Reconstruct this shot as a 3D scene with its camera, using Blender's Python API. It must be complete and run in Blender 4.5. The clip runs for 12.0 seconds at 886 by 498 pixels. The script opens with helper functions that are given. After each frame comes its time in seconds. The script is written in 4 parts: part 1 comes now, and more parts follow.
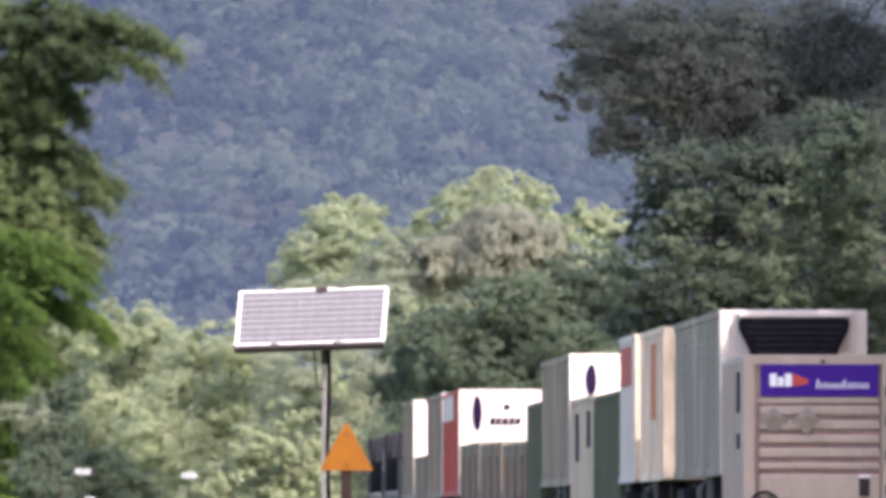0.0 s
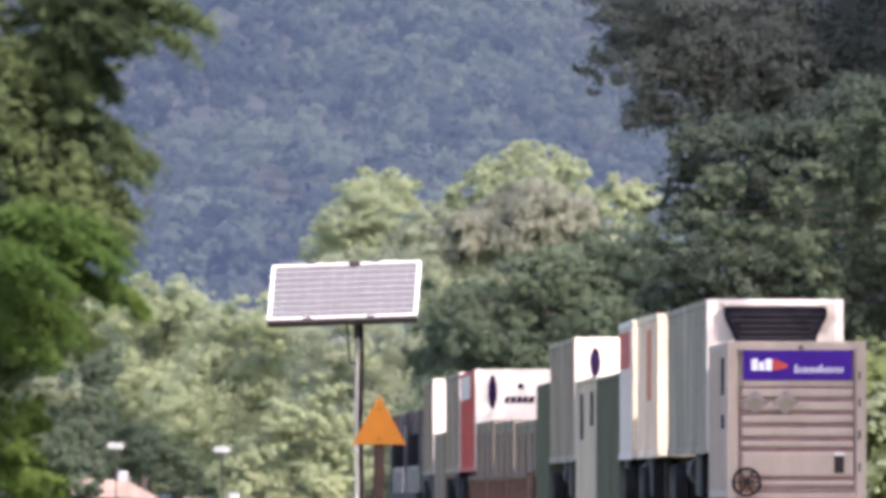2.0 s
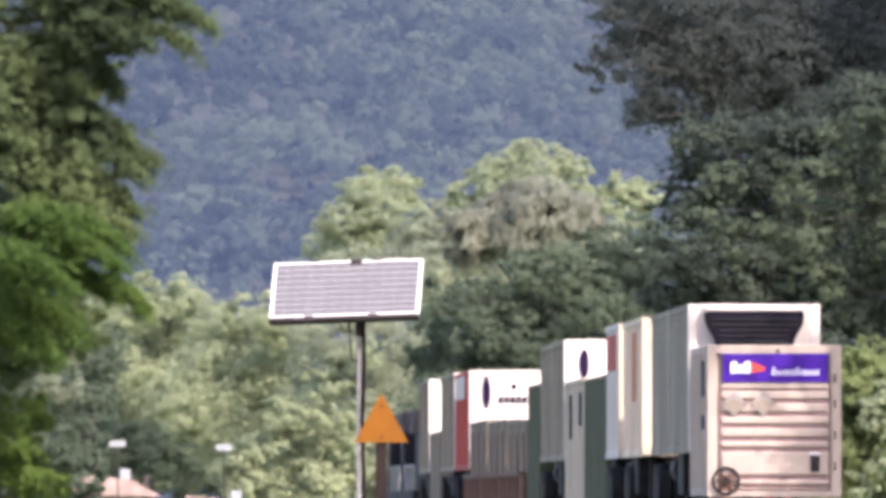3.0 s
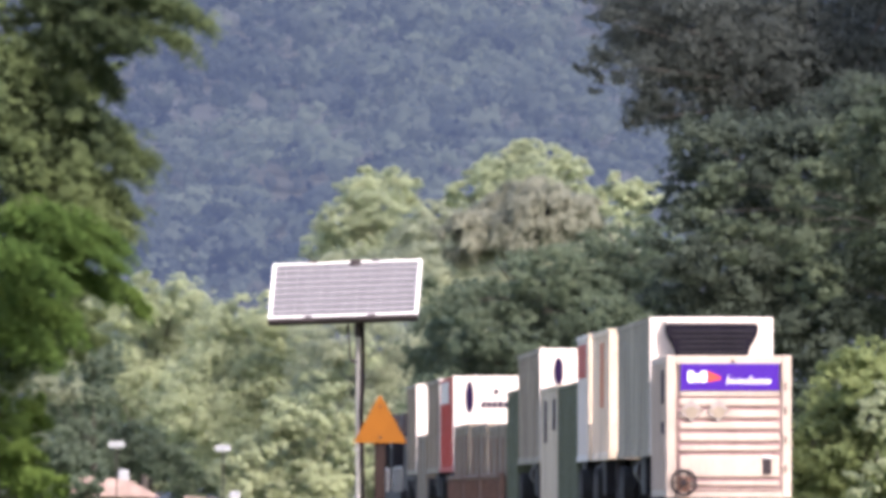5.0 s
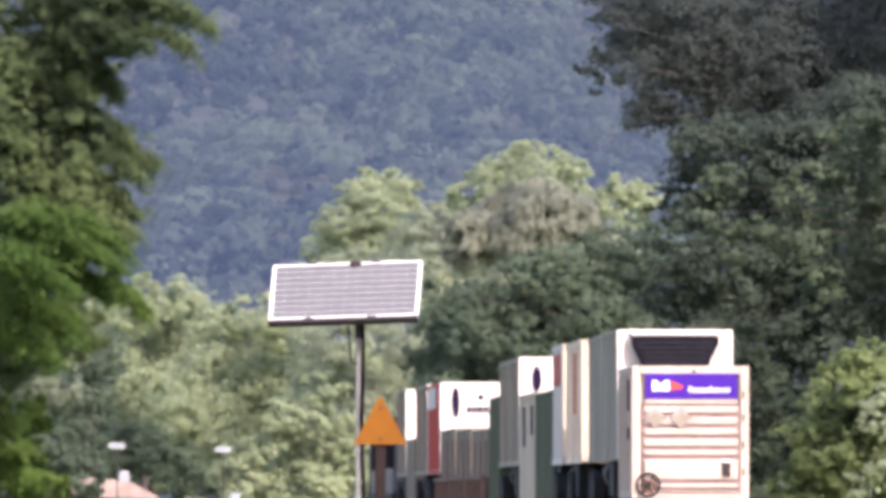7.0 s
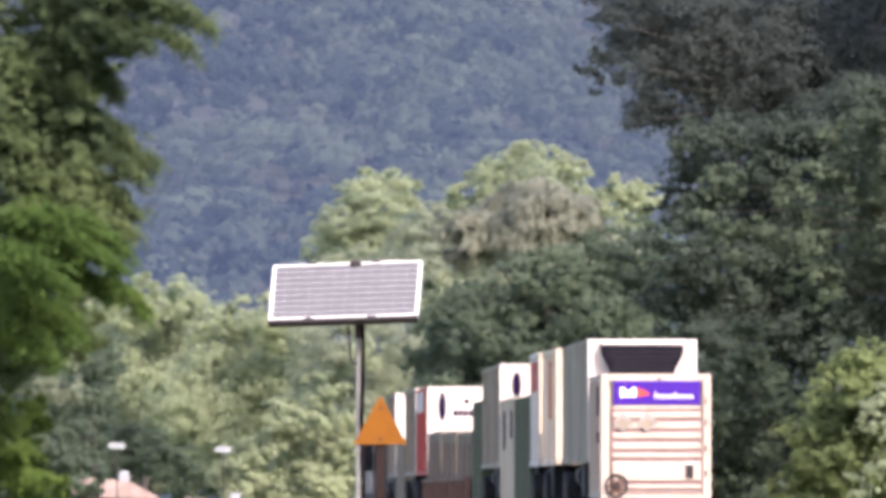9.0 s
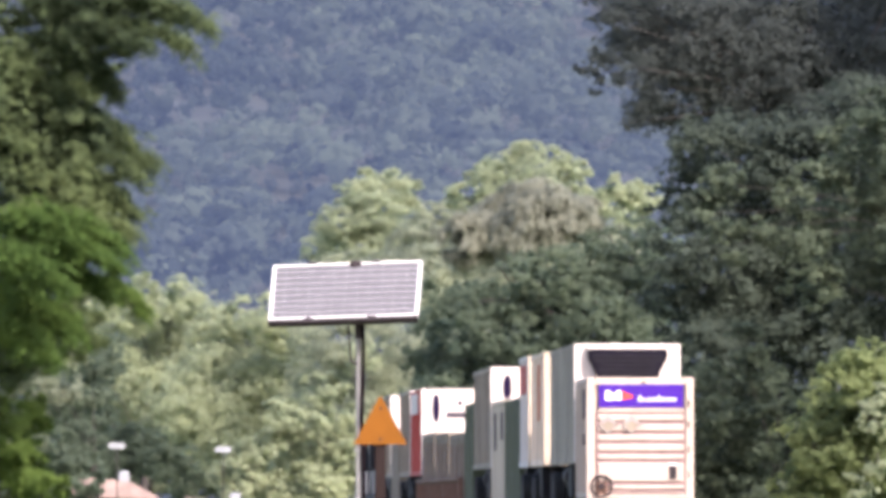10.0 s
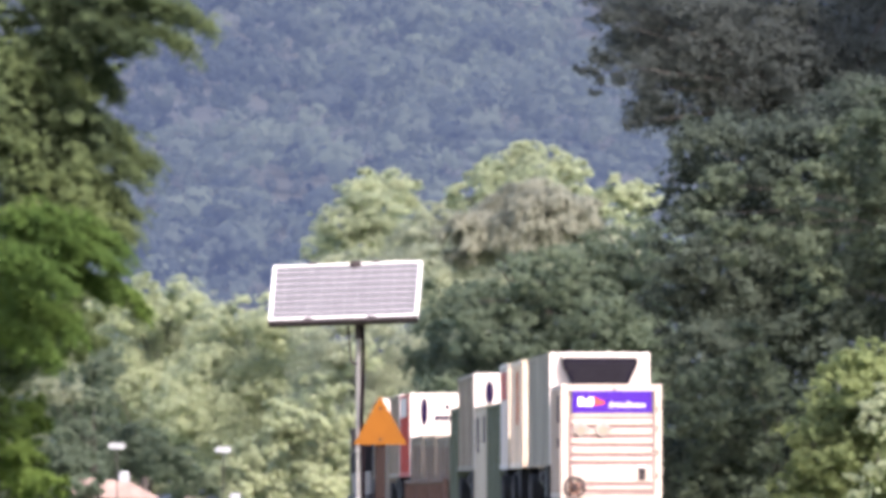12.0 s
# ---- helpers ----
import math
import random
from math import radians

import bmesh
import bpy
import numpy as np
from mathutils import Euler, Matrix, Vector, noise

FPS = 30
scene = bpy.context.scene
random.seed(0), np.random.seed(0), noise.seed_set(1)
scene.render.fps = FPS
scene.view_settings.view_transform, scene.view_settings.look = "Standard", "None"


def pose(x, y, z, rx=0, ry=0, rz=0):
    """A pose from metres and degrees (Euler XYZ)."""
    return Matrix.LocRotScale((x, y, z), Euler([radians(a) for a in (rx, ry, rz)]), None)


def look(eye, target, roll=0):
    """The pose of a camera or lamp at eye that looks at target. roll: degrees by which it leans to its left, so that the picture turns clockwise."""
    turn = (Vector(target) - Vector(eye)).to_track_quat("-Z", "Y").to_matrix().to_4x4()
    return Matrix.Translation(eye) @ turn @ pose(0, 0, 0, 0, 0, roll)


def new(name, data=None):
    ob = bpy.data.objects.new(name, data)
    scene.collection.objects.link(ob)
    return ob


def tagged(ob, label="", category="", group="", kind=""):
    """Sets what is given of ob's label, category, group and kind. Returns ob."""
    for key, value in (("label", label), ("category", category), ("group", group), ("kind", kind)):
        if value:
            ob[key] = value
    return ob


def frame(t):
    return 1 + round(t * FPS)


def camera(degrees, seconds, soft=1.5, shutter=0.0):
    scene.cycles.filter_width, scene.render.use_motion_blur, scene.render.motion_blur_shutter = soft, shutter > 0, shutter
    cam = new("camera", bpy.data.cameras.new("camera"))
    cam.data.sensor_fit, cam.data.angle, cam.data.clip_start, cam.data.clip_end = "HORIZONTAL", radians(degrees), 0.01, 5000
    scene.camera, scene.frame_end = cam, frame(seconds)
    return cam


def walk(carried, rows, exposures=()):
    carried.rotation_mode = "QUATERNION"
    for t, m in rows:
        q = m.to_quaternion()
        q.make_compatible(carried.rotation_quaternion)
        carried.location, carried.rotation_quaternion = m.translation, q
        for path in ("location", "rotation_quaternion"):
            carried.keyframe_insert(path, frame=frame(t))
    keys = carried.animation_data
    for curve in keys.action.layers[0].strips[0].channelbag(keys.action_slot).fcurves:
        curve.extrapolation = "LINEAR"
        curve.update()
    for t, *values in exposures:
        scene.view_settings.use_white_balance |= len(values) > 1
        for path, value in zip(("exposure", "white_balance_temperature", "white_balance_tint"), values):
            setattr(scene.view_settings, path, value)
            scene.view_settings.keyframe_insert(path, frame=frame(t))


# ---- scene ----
LENS = 4.40            # degrees across
F = 20400.0            # focal length in the units of aim()
EYE = (0.0, 0.0, 1.3)  # beside the line, a little above the rails (z = 0 is the rail top)
cam = camera(LENS, 12.0, soft=4.3)
cam.data.dof.use_dof, cam.data.dof.focus_distance, cam.data.dof.aperture_fstop = True, 150.0, 11.0


def aim(u, v):
    """The camera's pose when the track's vanishing point lies u right of and v below the picture's centre."""
    return look(EYE, (EYE[0] - 1000.0 * u / F, EYE[1] + 1000.0, EYE[2] + 1000.0 * v / F))


SWAY = [(0, -60, 46), (0.5, -42.5, 34), (1, -29.5, 23), (1.5, -16, 12), (2, -2, 0), (2.5, 1, -3), (3, 1.5, -3.5),
        (5, -0.5, -2.5), (5.5, 0, -2), (6, 0, -1), (6.5, 0, 0), (9, 0, 0), (12, 0, 0.5)]
walk(cam, [(t, aim(195 - 784 + a, 884 - 441 + b)) for t, a, b in SWAY], exposures=[(t, e, 6280, 27) for t, e in ((0, 1.76), (3, 1.76), (5, 1.70), (7, 1.68), (9.5, 1.71), (10.5, 1.79), (12, 1.9))])


# ---- light ----
SUN = Vector((0.45, -0.80, 0.78)).normalized()
world = bpy.data.worlds.new("sky")
scene.world = world
world.use_nodes = True
wn = world.node_tree.nodes
sky = wn.new("ShaderNodeTexSky")
sky.sky_type, sky.sun_disc = "NISHITA", False
sky.sun_elevation, sky.sun_rotation = math.asin(SUN.z), math.atan2(SUN.x, SUN.y)
sky.dust_density = 3.0
world.node_tree.links.new(sky.outputs[0], wn["Background"].inputs[0])
wn["Background"].inputs[1].default_value = 0.15
sun = new("sun", bpy.data.lights.new("sun", "SUN"))
sun.data.energy, sun.data.angle, sun.data.color = 2.5, radians(0.5), (1.0, 0.935, 0.83)
sun.matrix_world = look(SUN * 100, (0, 0, 0))


# ---- materials ----
def material(name, base, rough=0.6, metal=0.0, vary=0.15, scale=3.0, bump=0.0, glow=None, streak=1.0, spec=0.5):
    """A surface with grain and stains at two scales; streak below 1 draws the stains out along z."""
    m = bpy.data.materials.new(name)
    m.use_nodes = True
    nt = m.node_tree
    n, l = nt.nodes, nt.links
    p = n["Principled BSDF"]
    co = n.new("ShaderNodeTexCoord")
    mp = n.new("ShaderNodeMapping")
    mp.inputs["Scale"].default_value = (1, 1, streak)
    l.new(co.outputs["Object"], mp.inputs[0])
    a, b = n.new("ShaderNodeTexNoise"), n.new("ShaderNodeTexNoise")
    a.inputs["Scale"].default_value, a.inputs["Detail"].default_value = scale, 6
    b.inputs["Scale"].default_value, b.inputs["Detail"].default_value = scale * 11, 4
    l.new(mp.outputs[0], a.inputs[0]), l.new(mp.outputs[0], b.inputs[0])
    ad = n.new("ShaderNodeMath")
    ad.operation = "MULTIPLY_ADD"
    ad.inputs[1].default_value = 0.4
    l.new(b.outputs[0], ad.inputs[0]), l.new(a.outputs[0], ad.inputs[2])
    r = n.new("ShaderNodeMapRange")
    r.inputs[1].default_value, r.inputs[2].default_value = 0.52, 0.88
    r.inputs[3].default_value, r.inputs[4].default_value = 1 - vary, 1 + vary * 0.5
    l.new(ad.outputs[0], r.inputs[0])
    mx = n.new("ShaderNodeVectorMath")
    mx.operation = "SCALE"
    mx.inputs[0].default_value = base
    l.new(r.outputs[0], mx.inputs["Scale"])
    l.new(mx.outputs[0], p.inputs["Base Color"])
    p.inputs["Roughness"].default_value, p.inputs["Metallic"].default_value = rough, metal
    p.inputs["Specular IOR Level"].default_value = spec
    if bump:
        bu = n.new("ShaderNodeBump")
        bu.inputs["Strength"].default_value, bu.inputs["Distance"].default_value = bump, 0.01
        l.new(b.outputs[0], bu.inputs["Height"]), l.new(bu.outputs[0], p.inputs["Normal"])
    # glow: haze colour that the surface itself gives off, and its strength
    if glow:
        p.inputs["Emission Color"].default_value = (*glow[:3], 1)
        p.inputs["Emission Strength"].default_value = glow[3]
    return m


def foliage(name, dark, light, thin=0.3, patch=0.25, glow=None, each=0.4):
    """Leaves: each its own shade, in patches of darker and lighter tone, with light through them."""
    m = bpy.data.materials.new(name)
    m.use_nodes = True
    nt = m.node_tree
    n, l = nt.nodes, nt.links
    p, out = n["Principled BSDF"], n["Material Output"]
    geo, co, nz = n.new("ShaderNodeNewGeometry"), n.new("ShaderNodeTexCoord"), n.new("ShaderNodeTexNoise")
    nz.inputs["Scale"].default_value, nz.inputs["Detail"].default_value = patch, 3
    l.new(co.outputs["Object"], nz.inputs[0])
    ma = n.new("ShaderNodeMath")
    ma.operation = "MULTIPLY_ADD"
    ma.inputs[1].default_value = each
    l.new(geo.outputs["Random Per Island"], ma.inputs[0])
    mr = n.new("ShaderNodeMapRange")
    mr.inputs[1].default_value, mr.inputs[2].default_value = 0.35, 0.65
    mr.inputs[3].default_value, mr.inputs[4].default_value = -0.1, 0.6
    l.new(nz.outputs[0], mr.inputs[0]), l.new(mr.outputs[0], ma.inputs[2])
    mx = n.new("ShaderNodeMix")
    mx.data_type = "RGBA"
    mx.inputs["A"].default_value, mx.inputs["B"].default_value = (*dark, 1), (*light, 1)
    l.new(ma.outputs[0], mx.inputs["Factor"])
    l.new(mx.outputs["Result"], p.inputs["Base Color"])
    p.inputs["Roughness"].default_value = 0.7
    p.inputs["Specular IOR Level"].default_value = 0.08
    tr, ms = n.new("ShaderNodeBsdfTranslucent"), n.new("ShaderNodeMixShader")
    ms.inputs[0].default_value = thin
    l.new(mx.outputs["Result"], tr.inputs[0])
    l.new(p.outputs[0], ms.inputs[1]), l.new(tr.outputs[0], ms.inputs[2]), l.new(ms.outputs[0], out.inputs[0])
    # glow: haze and the hill's lit and shaded folds, painted as two-tone emission
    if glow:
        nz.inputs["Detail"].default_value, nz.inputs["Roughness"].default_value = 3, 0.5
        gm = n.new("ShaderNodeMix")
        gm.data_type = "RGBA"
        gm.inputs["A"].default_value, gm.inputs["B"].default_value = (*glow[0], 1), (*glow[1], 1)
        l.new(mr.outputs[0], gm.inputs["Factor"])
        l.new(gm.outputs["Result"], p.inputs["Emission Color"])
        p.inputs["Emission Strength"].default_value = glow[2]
    return m


DOORGREY = material("light_grey_paint", (0.390, 0.322, 0.263), 0.75, vary=0.14, scale=1.5, streak=0.3, spec=0.2)
WHITE = material("white_paint", (0.54, 0.49, 0.44), 0.75, vary=0.12, scale=1.5, streak=0.3, spec=0.2)
CREAM = material("cream_paint", (0.441, 0.369, 0.275), 0.75, vary=0.3, scale=1.2, streak=0.3, spec=0.2)
GREY = material("grey_paint", (0.257, 0.216, 0.162), 0.75, vary=0.45, scale=1.0, streak=0.3, spec=0.2)
RIBGREY = material("weathered_grey_paint", (0.194, 0.160, 0.118), 0.75, vary=0.35, scale=0.7, streak=0.2, spec=0.2)
ALU = material("bare_aluminium", (0.62, 0.62, 0.62), 0.38, metal=0.7, vary=0.12, scale=4)
GREEN = material("dark_green_paint", (0.066, 0.075, 0.040), 0.75, vary=0.25, scale=1.0, streak=0.3, spec=0.2)
RED = material("red_paint", (0.40, 0.078, 0.06), 0.75, vary=0.2, scale=1.0, streak=0.3, spec=0.2)
ORANGE = material("orange_paint", (0.48, 0.15, 0.07), 0.75, vary=0.15, spec=0.2)
HOLDER = material("dull_grey_metal", (0.26, 0.225, 0.205), 0.6, vary=0.3, scale=4)
PLATE = material("off_white_sheet", (0.21, 0.225, 0.225), 0.6, vary=0.1)
STAKE = material("brown_stained_steel", (0.20, 0.13, 0.09), 0.75, vary=0.4, scale=1.5, streak=0.3, spec=0.2)
BLUSH = material("pale_pinkish_paint", (0.660, 0.520, 0.387), 0.75, vary=0.35, scale=1.0, streak=0.3, spec=0.2)
# painted shade and pink colour fringe of the grooves between door slats
GROOVE = material("groove_shade_pink", (0.25, 0.155, 0.145), 0.7, vary=0.25, scale=3)
OVAL = material("dark_purple_paint", (0.011, 0.005, 0.024), 0.8, vary=0.1, spec=0.08)
PURPLE = material("purple_vinyl", (0.046, 0.013, 0.20), 0.5, vary=0.08, spec=0.1)
LETTER = material("white_vinyl", (0.82, 0.82, 0.84), 0.4, vary=0.05)
REDMARK = material("red_vinyl", (0.50, 0.045, 0.025), 0.4, vary=0.05)
BLACK = material("black_paint", (0.014, 0.013, 0.016), 0.7, vary=0.3, spec=0.15)
GRILLE = material("dark_grille", (0.008, 0.007, 0.012), 0.8, vary=0.3, scale=8, spec=0.08)
RUBBER = material("tyre_rubber", (0.02, 0.02, 0.02), 0.85, vary=0.3, spec=0.15)
RUST = material("rusty_steel", (0.16, 0.085, 0.055), 0.8, vary=0.4, scale=2, bump=0.4)
STEEL = material("galvanised_steel", (0.36, 0.35, 0.34), 0.5, metal=0.6, vary=0.25, scale=6)
ZINC = material("dull_zinc", (0.20, 0.195, 0.18), 0.6, metal=0.2, vary=0.3, scale=5, streak=0.3)
DARKSTEEL = material("dark_steel", (0.026, 0.020, 0.021), 0.7, vary=0.3, spec=0.2)
RAIL = material("rail_steel", (0.30, 0.28, 0.26), 0.35, metal=0.9, vary=0.2)
SIGN = material("orange_yellow_sign_sheet", (0.160, 0.057, 0.003), 0.7, vary=0.1, scale=5, spec=0.15)
POSTWOOD = material("weathered_wood", (0.018, 0.012, 0.0105), 0.9, vary=0.4, scale=9, bump=0.5, streak=0.1, spec=0.1)
CELL = material("solar_cells", (0.094, 0.092, 0.093), 0.35, vary=0.12, scale=8)
CELLGAP = material("silver_tracks", (0.36, 0.355, 0.355), 0.5, metal=0.1, vary=0.05)
FRAME = material("white_frame", (0.62, 0.62, 0.58), 0.45, vary=0.06)
RUBBERBLACK = material("black_cable_sheath", (0.008, 0.005, 0.006), 0.7, vary=0.1, spec=0.05)
GRASS = material("grass_ground", (0.09, 0.12, 0.045), 0.9, vary=0.5, scale=0.35, bump=0.3)
BALLAST = material("ballast_stone", (0.26, 0.24, 0.23), 0.9, vary=0.5, scale=6, bump=0.8)
SLEEPER = material("tarred_wood", (0.07, 0.055, 0.045), 0.85, vary=0.4, scale=5, bump=0.4)
BARK = material("bark", (0.05, 0.042, 0.036), 0.9, vary=0.5, scale=3, bump=0.6, streak=0.2)
LEAF_NEAR = foliage("near_leaves", (0.049, 0.072, 0.038), (0.144, 0.187, 0.070), 0.5, 1.2, each=0.25)
LEAF_BRIGHT = foliage("bright_green_leaves", (0.062, 0.111, 0.027), (0.131, 0.188, 0.039), 0.5, 0.8, each=0.25)
LEAF_DARK = foliage("dark_leaves", (0.053, 0.070, 0.054), (0.085, 0.109, 0.074), 0.5, 0.2, each=0.25)
LEAF_BROWN = foliage("brownish_leaves", (0.052, 0.063, 0.057), (0.083, 0.099, 0.086), 0.55, 0.2, each=0.25)
# wide spread from leaf to leaf paints in glints on glossy foliage
LEAF_FRONT = foliage("glint_toned_leaves", (0.055, 0.077, 0.053), (0.119, 0.150, 0.093), 0.55, 0.35, each=0.55)
LEAF_BUSH = foliage("bush_leaves", (0.141, 0.185, 0.084), (0.297, 0.353, 0.143), 0.62, 0.3, each=0.35)
# mid and far leaf colours are paled to stand in for haze
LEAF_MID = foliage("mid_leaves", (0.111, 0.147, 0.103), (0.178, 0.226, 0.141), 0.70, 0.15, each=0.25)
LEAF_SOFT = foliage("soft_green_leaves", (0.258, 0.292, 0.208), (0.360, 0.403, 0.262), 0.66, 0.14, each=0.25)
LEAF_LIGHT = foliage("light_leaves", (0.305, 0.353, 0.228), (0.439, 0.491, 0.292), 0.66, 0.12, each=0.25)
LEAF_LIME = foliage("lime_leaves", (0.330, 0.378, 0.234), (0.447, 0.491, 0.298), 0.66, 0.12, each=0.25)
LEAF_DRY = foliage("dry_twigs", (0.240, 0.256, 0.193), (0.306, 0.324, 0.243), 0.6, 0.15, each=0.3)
# far hill: blue air haze is painted into leaves and ground as emission
LEAF_FAR = foliage("far_leaves_haze_glow", (0.020, 0.027, 0.021), (0.044, 0.056, 0.037), 0.3, 0.02, glow=((0.119, 0.166, 0.280), (0.230, 0.300, 0.350), 0.31), each=0.05)
HILL = material("far_hill_haze_glow", (0.012, 0.017, 0.015), 0.95, vary=0.3, scale=0.05, glow=(0.17, 0.21, 0.31, 0.12))


# ---- mesh helpers ----
def box(bm, x0, x1, y0, y1, z0, z1, bevel=0.0):
    b = bmesh.new()
    bmesh.ops.create_cube(b, size=1, matrix=Matrix.LocRotScale(((x0 + x1) / 2, (y0 + y1) / 2, (z0 + z1) / 2), None,
                                                               (x1 - x0, y1 - y0, z1 - z0)))
    if bevel:
        bmesh.ops.bevel(b, geom=b.edges[:], offset=bevel, segments=2, affect="EDGES", profile=0.5)
    merge(bm, b)
    return bm


def merge(bm, other, m=None):
    me = bpy.data.meshes.new("tmp")
    if m is not None:
        other.transform(m)
    other.to_mesh(me)
    other.free()
    bm.from_mesh(me)
    bpy.data.meshes.remove(me)


def rod(bm, a, b, r0, r1=None, seg=12):
    a, b = Vector(a), Vector(b)
    o = bmesh.new()
    bmesh.ops.create_cone(o, cap_ends=True, segments=seg, radius1=r0, radius2=r0 if r1 is None else r1, depth=(b - a).length)
    merge(bm, o, Matrix.Translation((a + b) / 2) @ (b - a).to_track_quat("Z", "Y").to_matrix().to_4x4())
    return bm


def prism(bm, outline, axis, lo, hi):
    """A slab whose outline (two coordinates) runs along axis 'x' or 'y' from lo to hi."""
    def at(p, d):
        return (d, p[0], p[1]) if axis == "x" else (p[0], d, p[1])
    a = [bm.verts.new(at(p, lo)) for p in outline]
    b = [bm.verts.new(at(p, hi)) for p in outline]
    k = len(outline)
    bm.faces.new(a), bm.faces.new(b[::-1])
    for i in range(k):
        bm.faces.new((a[i], b[i], b[(i + 1) % k], a[(i + 1) % k]))
    bmesh.ops.recalc_face_normals(bm, faces=bm.faces)
    return bm


def ring(bm, centre, r, thick, axis="y", seg=24):
    o = bmesh.new()
    vs = []
    for i in range(seg):
        a = 2 * math.pi * i / seg
        row = []
        for j in range(6):
            c = 2 * math.pi * j / 6
            row.append(o.verts.new(((r + thick * math.cos(c)) * math.cos(a), thick * math.sin(c), (r + thick * math.cos(c)) * math.sin(a))))
        vs.append(row)
    for i in range(seg):
        for j in range(6):
            o.faces.new((vs[i][j], vs[(i + 1) % seg][j], vs[(i + 1) % seg][(j + 1) % 6], vs[i][(j + 1) % 6]))
    bmesh.ops.recalc_face_normals(o, faces=o.faces)
    merge(bm, o, Matrix.Translation(centre) @ (pose(0, 0, 0, 0, 0, 90) if axis == "x" else Matrix()))
    return bm


def tube(bm, pts, r, seg=8):
    """A bent pipe or cable through the points."""
    rows = []
    for i, p in enumerate(pts):
        d = (Vector(pts[min(i + 1, len(pts) - 1)]) - Vector(pts[max(i - 1, 0)])).normalized()
        a = d.cross(Vector((0.3, 1, 0.2))).normalized()
        c = d.cross(a)
        rows.append([bm.verts.new(Vector(p) + (a * math.cos(2 * math.pi * j / seg) + c * math.sin(2 * math.pi * j / seg)) * r) for j in range(seg)])
    for u, v in zip(rows, rows[1:]):
        for j in range(seg):
            bm.faces.new((u[j], u[(j + 1) % seg], v[(j + 1) % seg], v[j]))
    bm.faces.new(rows[0]), bm.faces.new(rows[-1][::-1])
    bmesh.ops.recalc_face_normals(bm, faces=bm.faces)
    return bm


def part(name, bm, mat, parent, label=""):
    me = bpy.data.meshes.new(name)
    bm.to_mesh(me)
    bm.free()
    me.materials.append(mat)
    ob = new(name, me)
    ob.parent = parent
    return tagged(ob, label)


def thing(name, label, category, at=(0, 0, 0), group="", kind=""):
    e = new(name)
    e.empty_display_size = 0.3
    e.location = at
    return tagged(e, label, category, group, kind)


def solid(name, bm, mat, label, category="", kind="", group=""):
    ob = part(name, bm, mat, None)
    return tagged(ob, label, category, group, kind)


def quad_mesh(name, v, mat):
    """A mesh of loose quads; v: four corners for each."""
    me = bpy.data.meshes.new(name)
    k = len(v) // 4
    me.vertices.add(4 * k), me.loops.add(4 * k), me.polygons.add(k)
    me.vertices.foreach_set("co", v.astype(np.float32).ravel())
    me.loops.foreach_set("vertex_index", np.arange(4 * k, dtype=np.int32))
    me.polygons.foreach_set("loop_start", np.arange(0, 4 * k, 4, dtype=np.int32))
    me.update(calc_edges=True)
    me.materials.append(mat)
    return me


def unit(v):
    return v / np.maximum(np.linalg.norm(v, axis=1), 1e-6)[:, None]


def leaf_quads(c, nn, size, rng, along=None, slim=0.55):
    """Bent leaves at c that face nn; along: the way in which they are drawn out."""
    nn = unit(nn)
    t = unit(np.cross(nn, rng.normal(size=nn.shape)) if along is None else along - nn * np.sum(along * nn, 1)[:, None])
    b = np.cross(nn, t)
    s = size * rng.uniform(0.6, 1.35, (len(c), 1))
    return np.stack([c - t * s, c + b * s * slim - nn * s * 0.12, c + t * s, c - b * s * slim - nn * s * 0.12], 1).reshape(-1, 3)


def cloud_mesh(name, lobes, size, cover, rng, mat, up=0.35, loose=0.42, upright=False, front=False):
    """A crown: boughs round each lobe, twigs round each bough, small bent leaves round each twig. lobes: rows of x, y, z, radius;
    cover: how many times the leaves would cover the lobe; loose: how unevenly the leaves lie; upright: thin bare shoots in place of leaves;
    front: none on the far side, for woods that nobody walks round."""
    cs, ns = [], []
    for x, y, z, r in lobes:
        n = max(40, int(cover / (1.1 * size * size) * 4 * math.pi * r * r))
        k = max(7, min(60, int(n / 90)))
        m = max(4 * k, n // 14)
        d = unit(rng.normal(size=(k, 3)))
        knot = d * r * rng.uniform(0.62, 1.0, (k, 1))
        kr = r * rng.uniform(0.28, 0.55, k)
        w = rng.integers(0, k, m)
        f = unit(rng.normal(size=(m, 3)) + d[w] * 0.5)
        twig = knot[w] + f * kr[w][:, None] * np.array([1.25, 1.25, 0.8]) * rng.uniform(0.6, 1.0, (m, 1)) * np.where(rng.uniform(size=(m, 1)) < 0.08, 1.5, 1.0)
        tr = kr[w] * rng.uniform(0.26, 0.5, m)
        q = rng.integers(0, m, n)
        e = unit(rng.normal(size=(n, 3)))
        cs.append(twig[q] + e * tr[q][:, None] * rng.uniform(0.3, 1.0, (n, 1)) ** 0.6 * np.array([1.2, 1.2, 0.8]) + np.array([x, y, z]))
        ns.append(e * 0.3 + f[q] * 0.5 + d[w][q] * (1.1 if front else 0.6) + rng.normal(size=(n, 3)) * loose + np.array([0, 0, up]))
    c, nn = np.concatenate(cs), np.concatenate(ns)
    if front:
        keep = unit(nn)[:, 1] < 0.25
        c, nn = c[keep], nn[keep]
    if upright:
        return quad_mesh(name, leaf_quads(c, nn, size * 3.2, rng, np.array([0.1, 0, 1.0]) + rng.normal(size=c.shape) * 0.25, 0.14), mat)
    return quad_mesh(name, leaf_quads(c, nn, size, rng), mat)


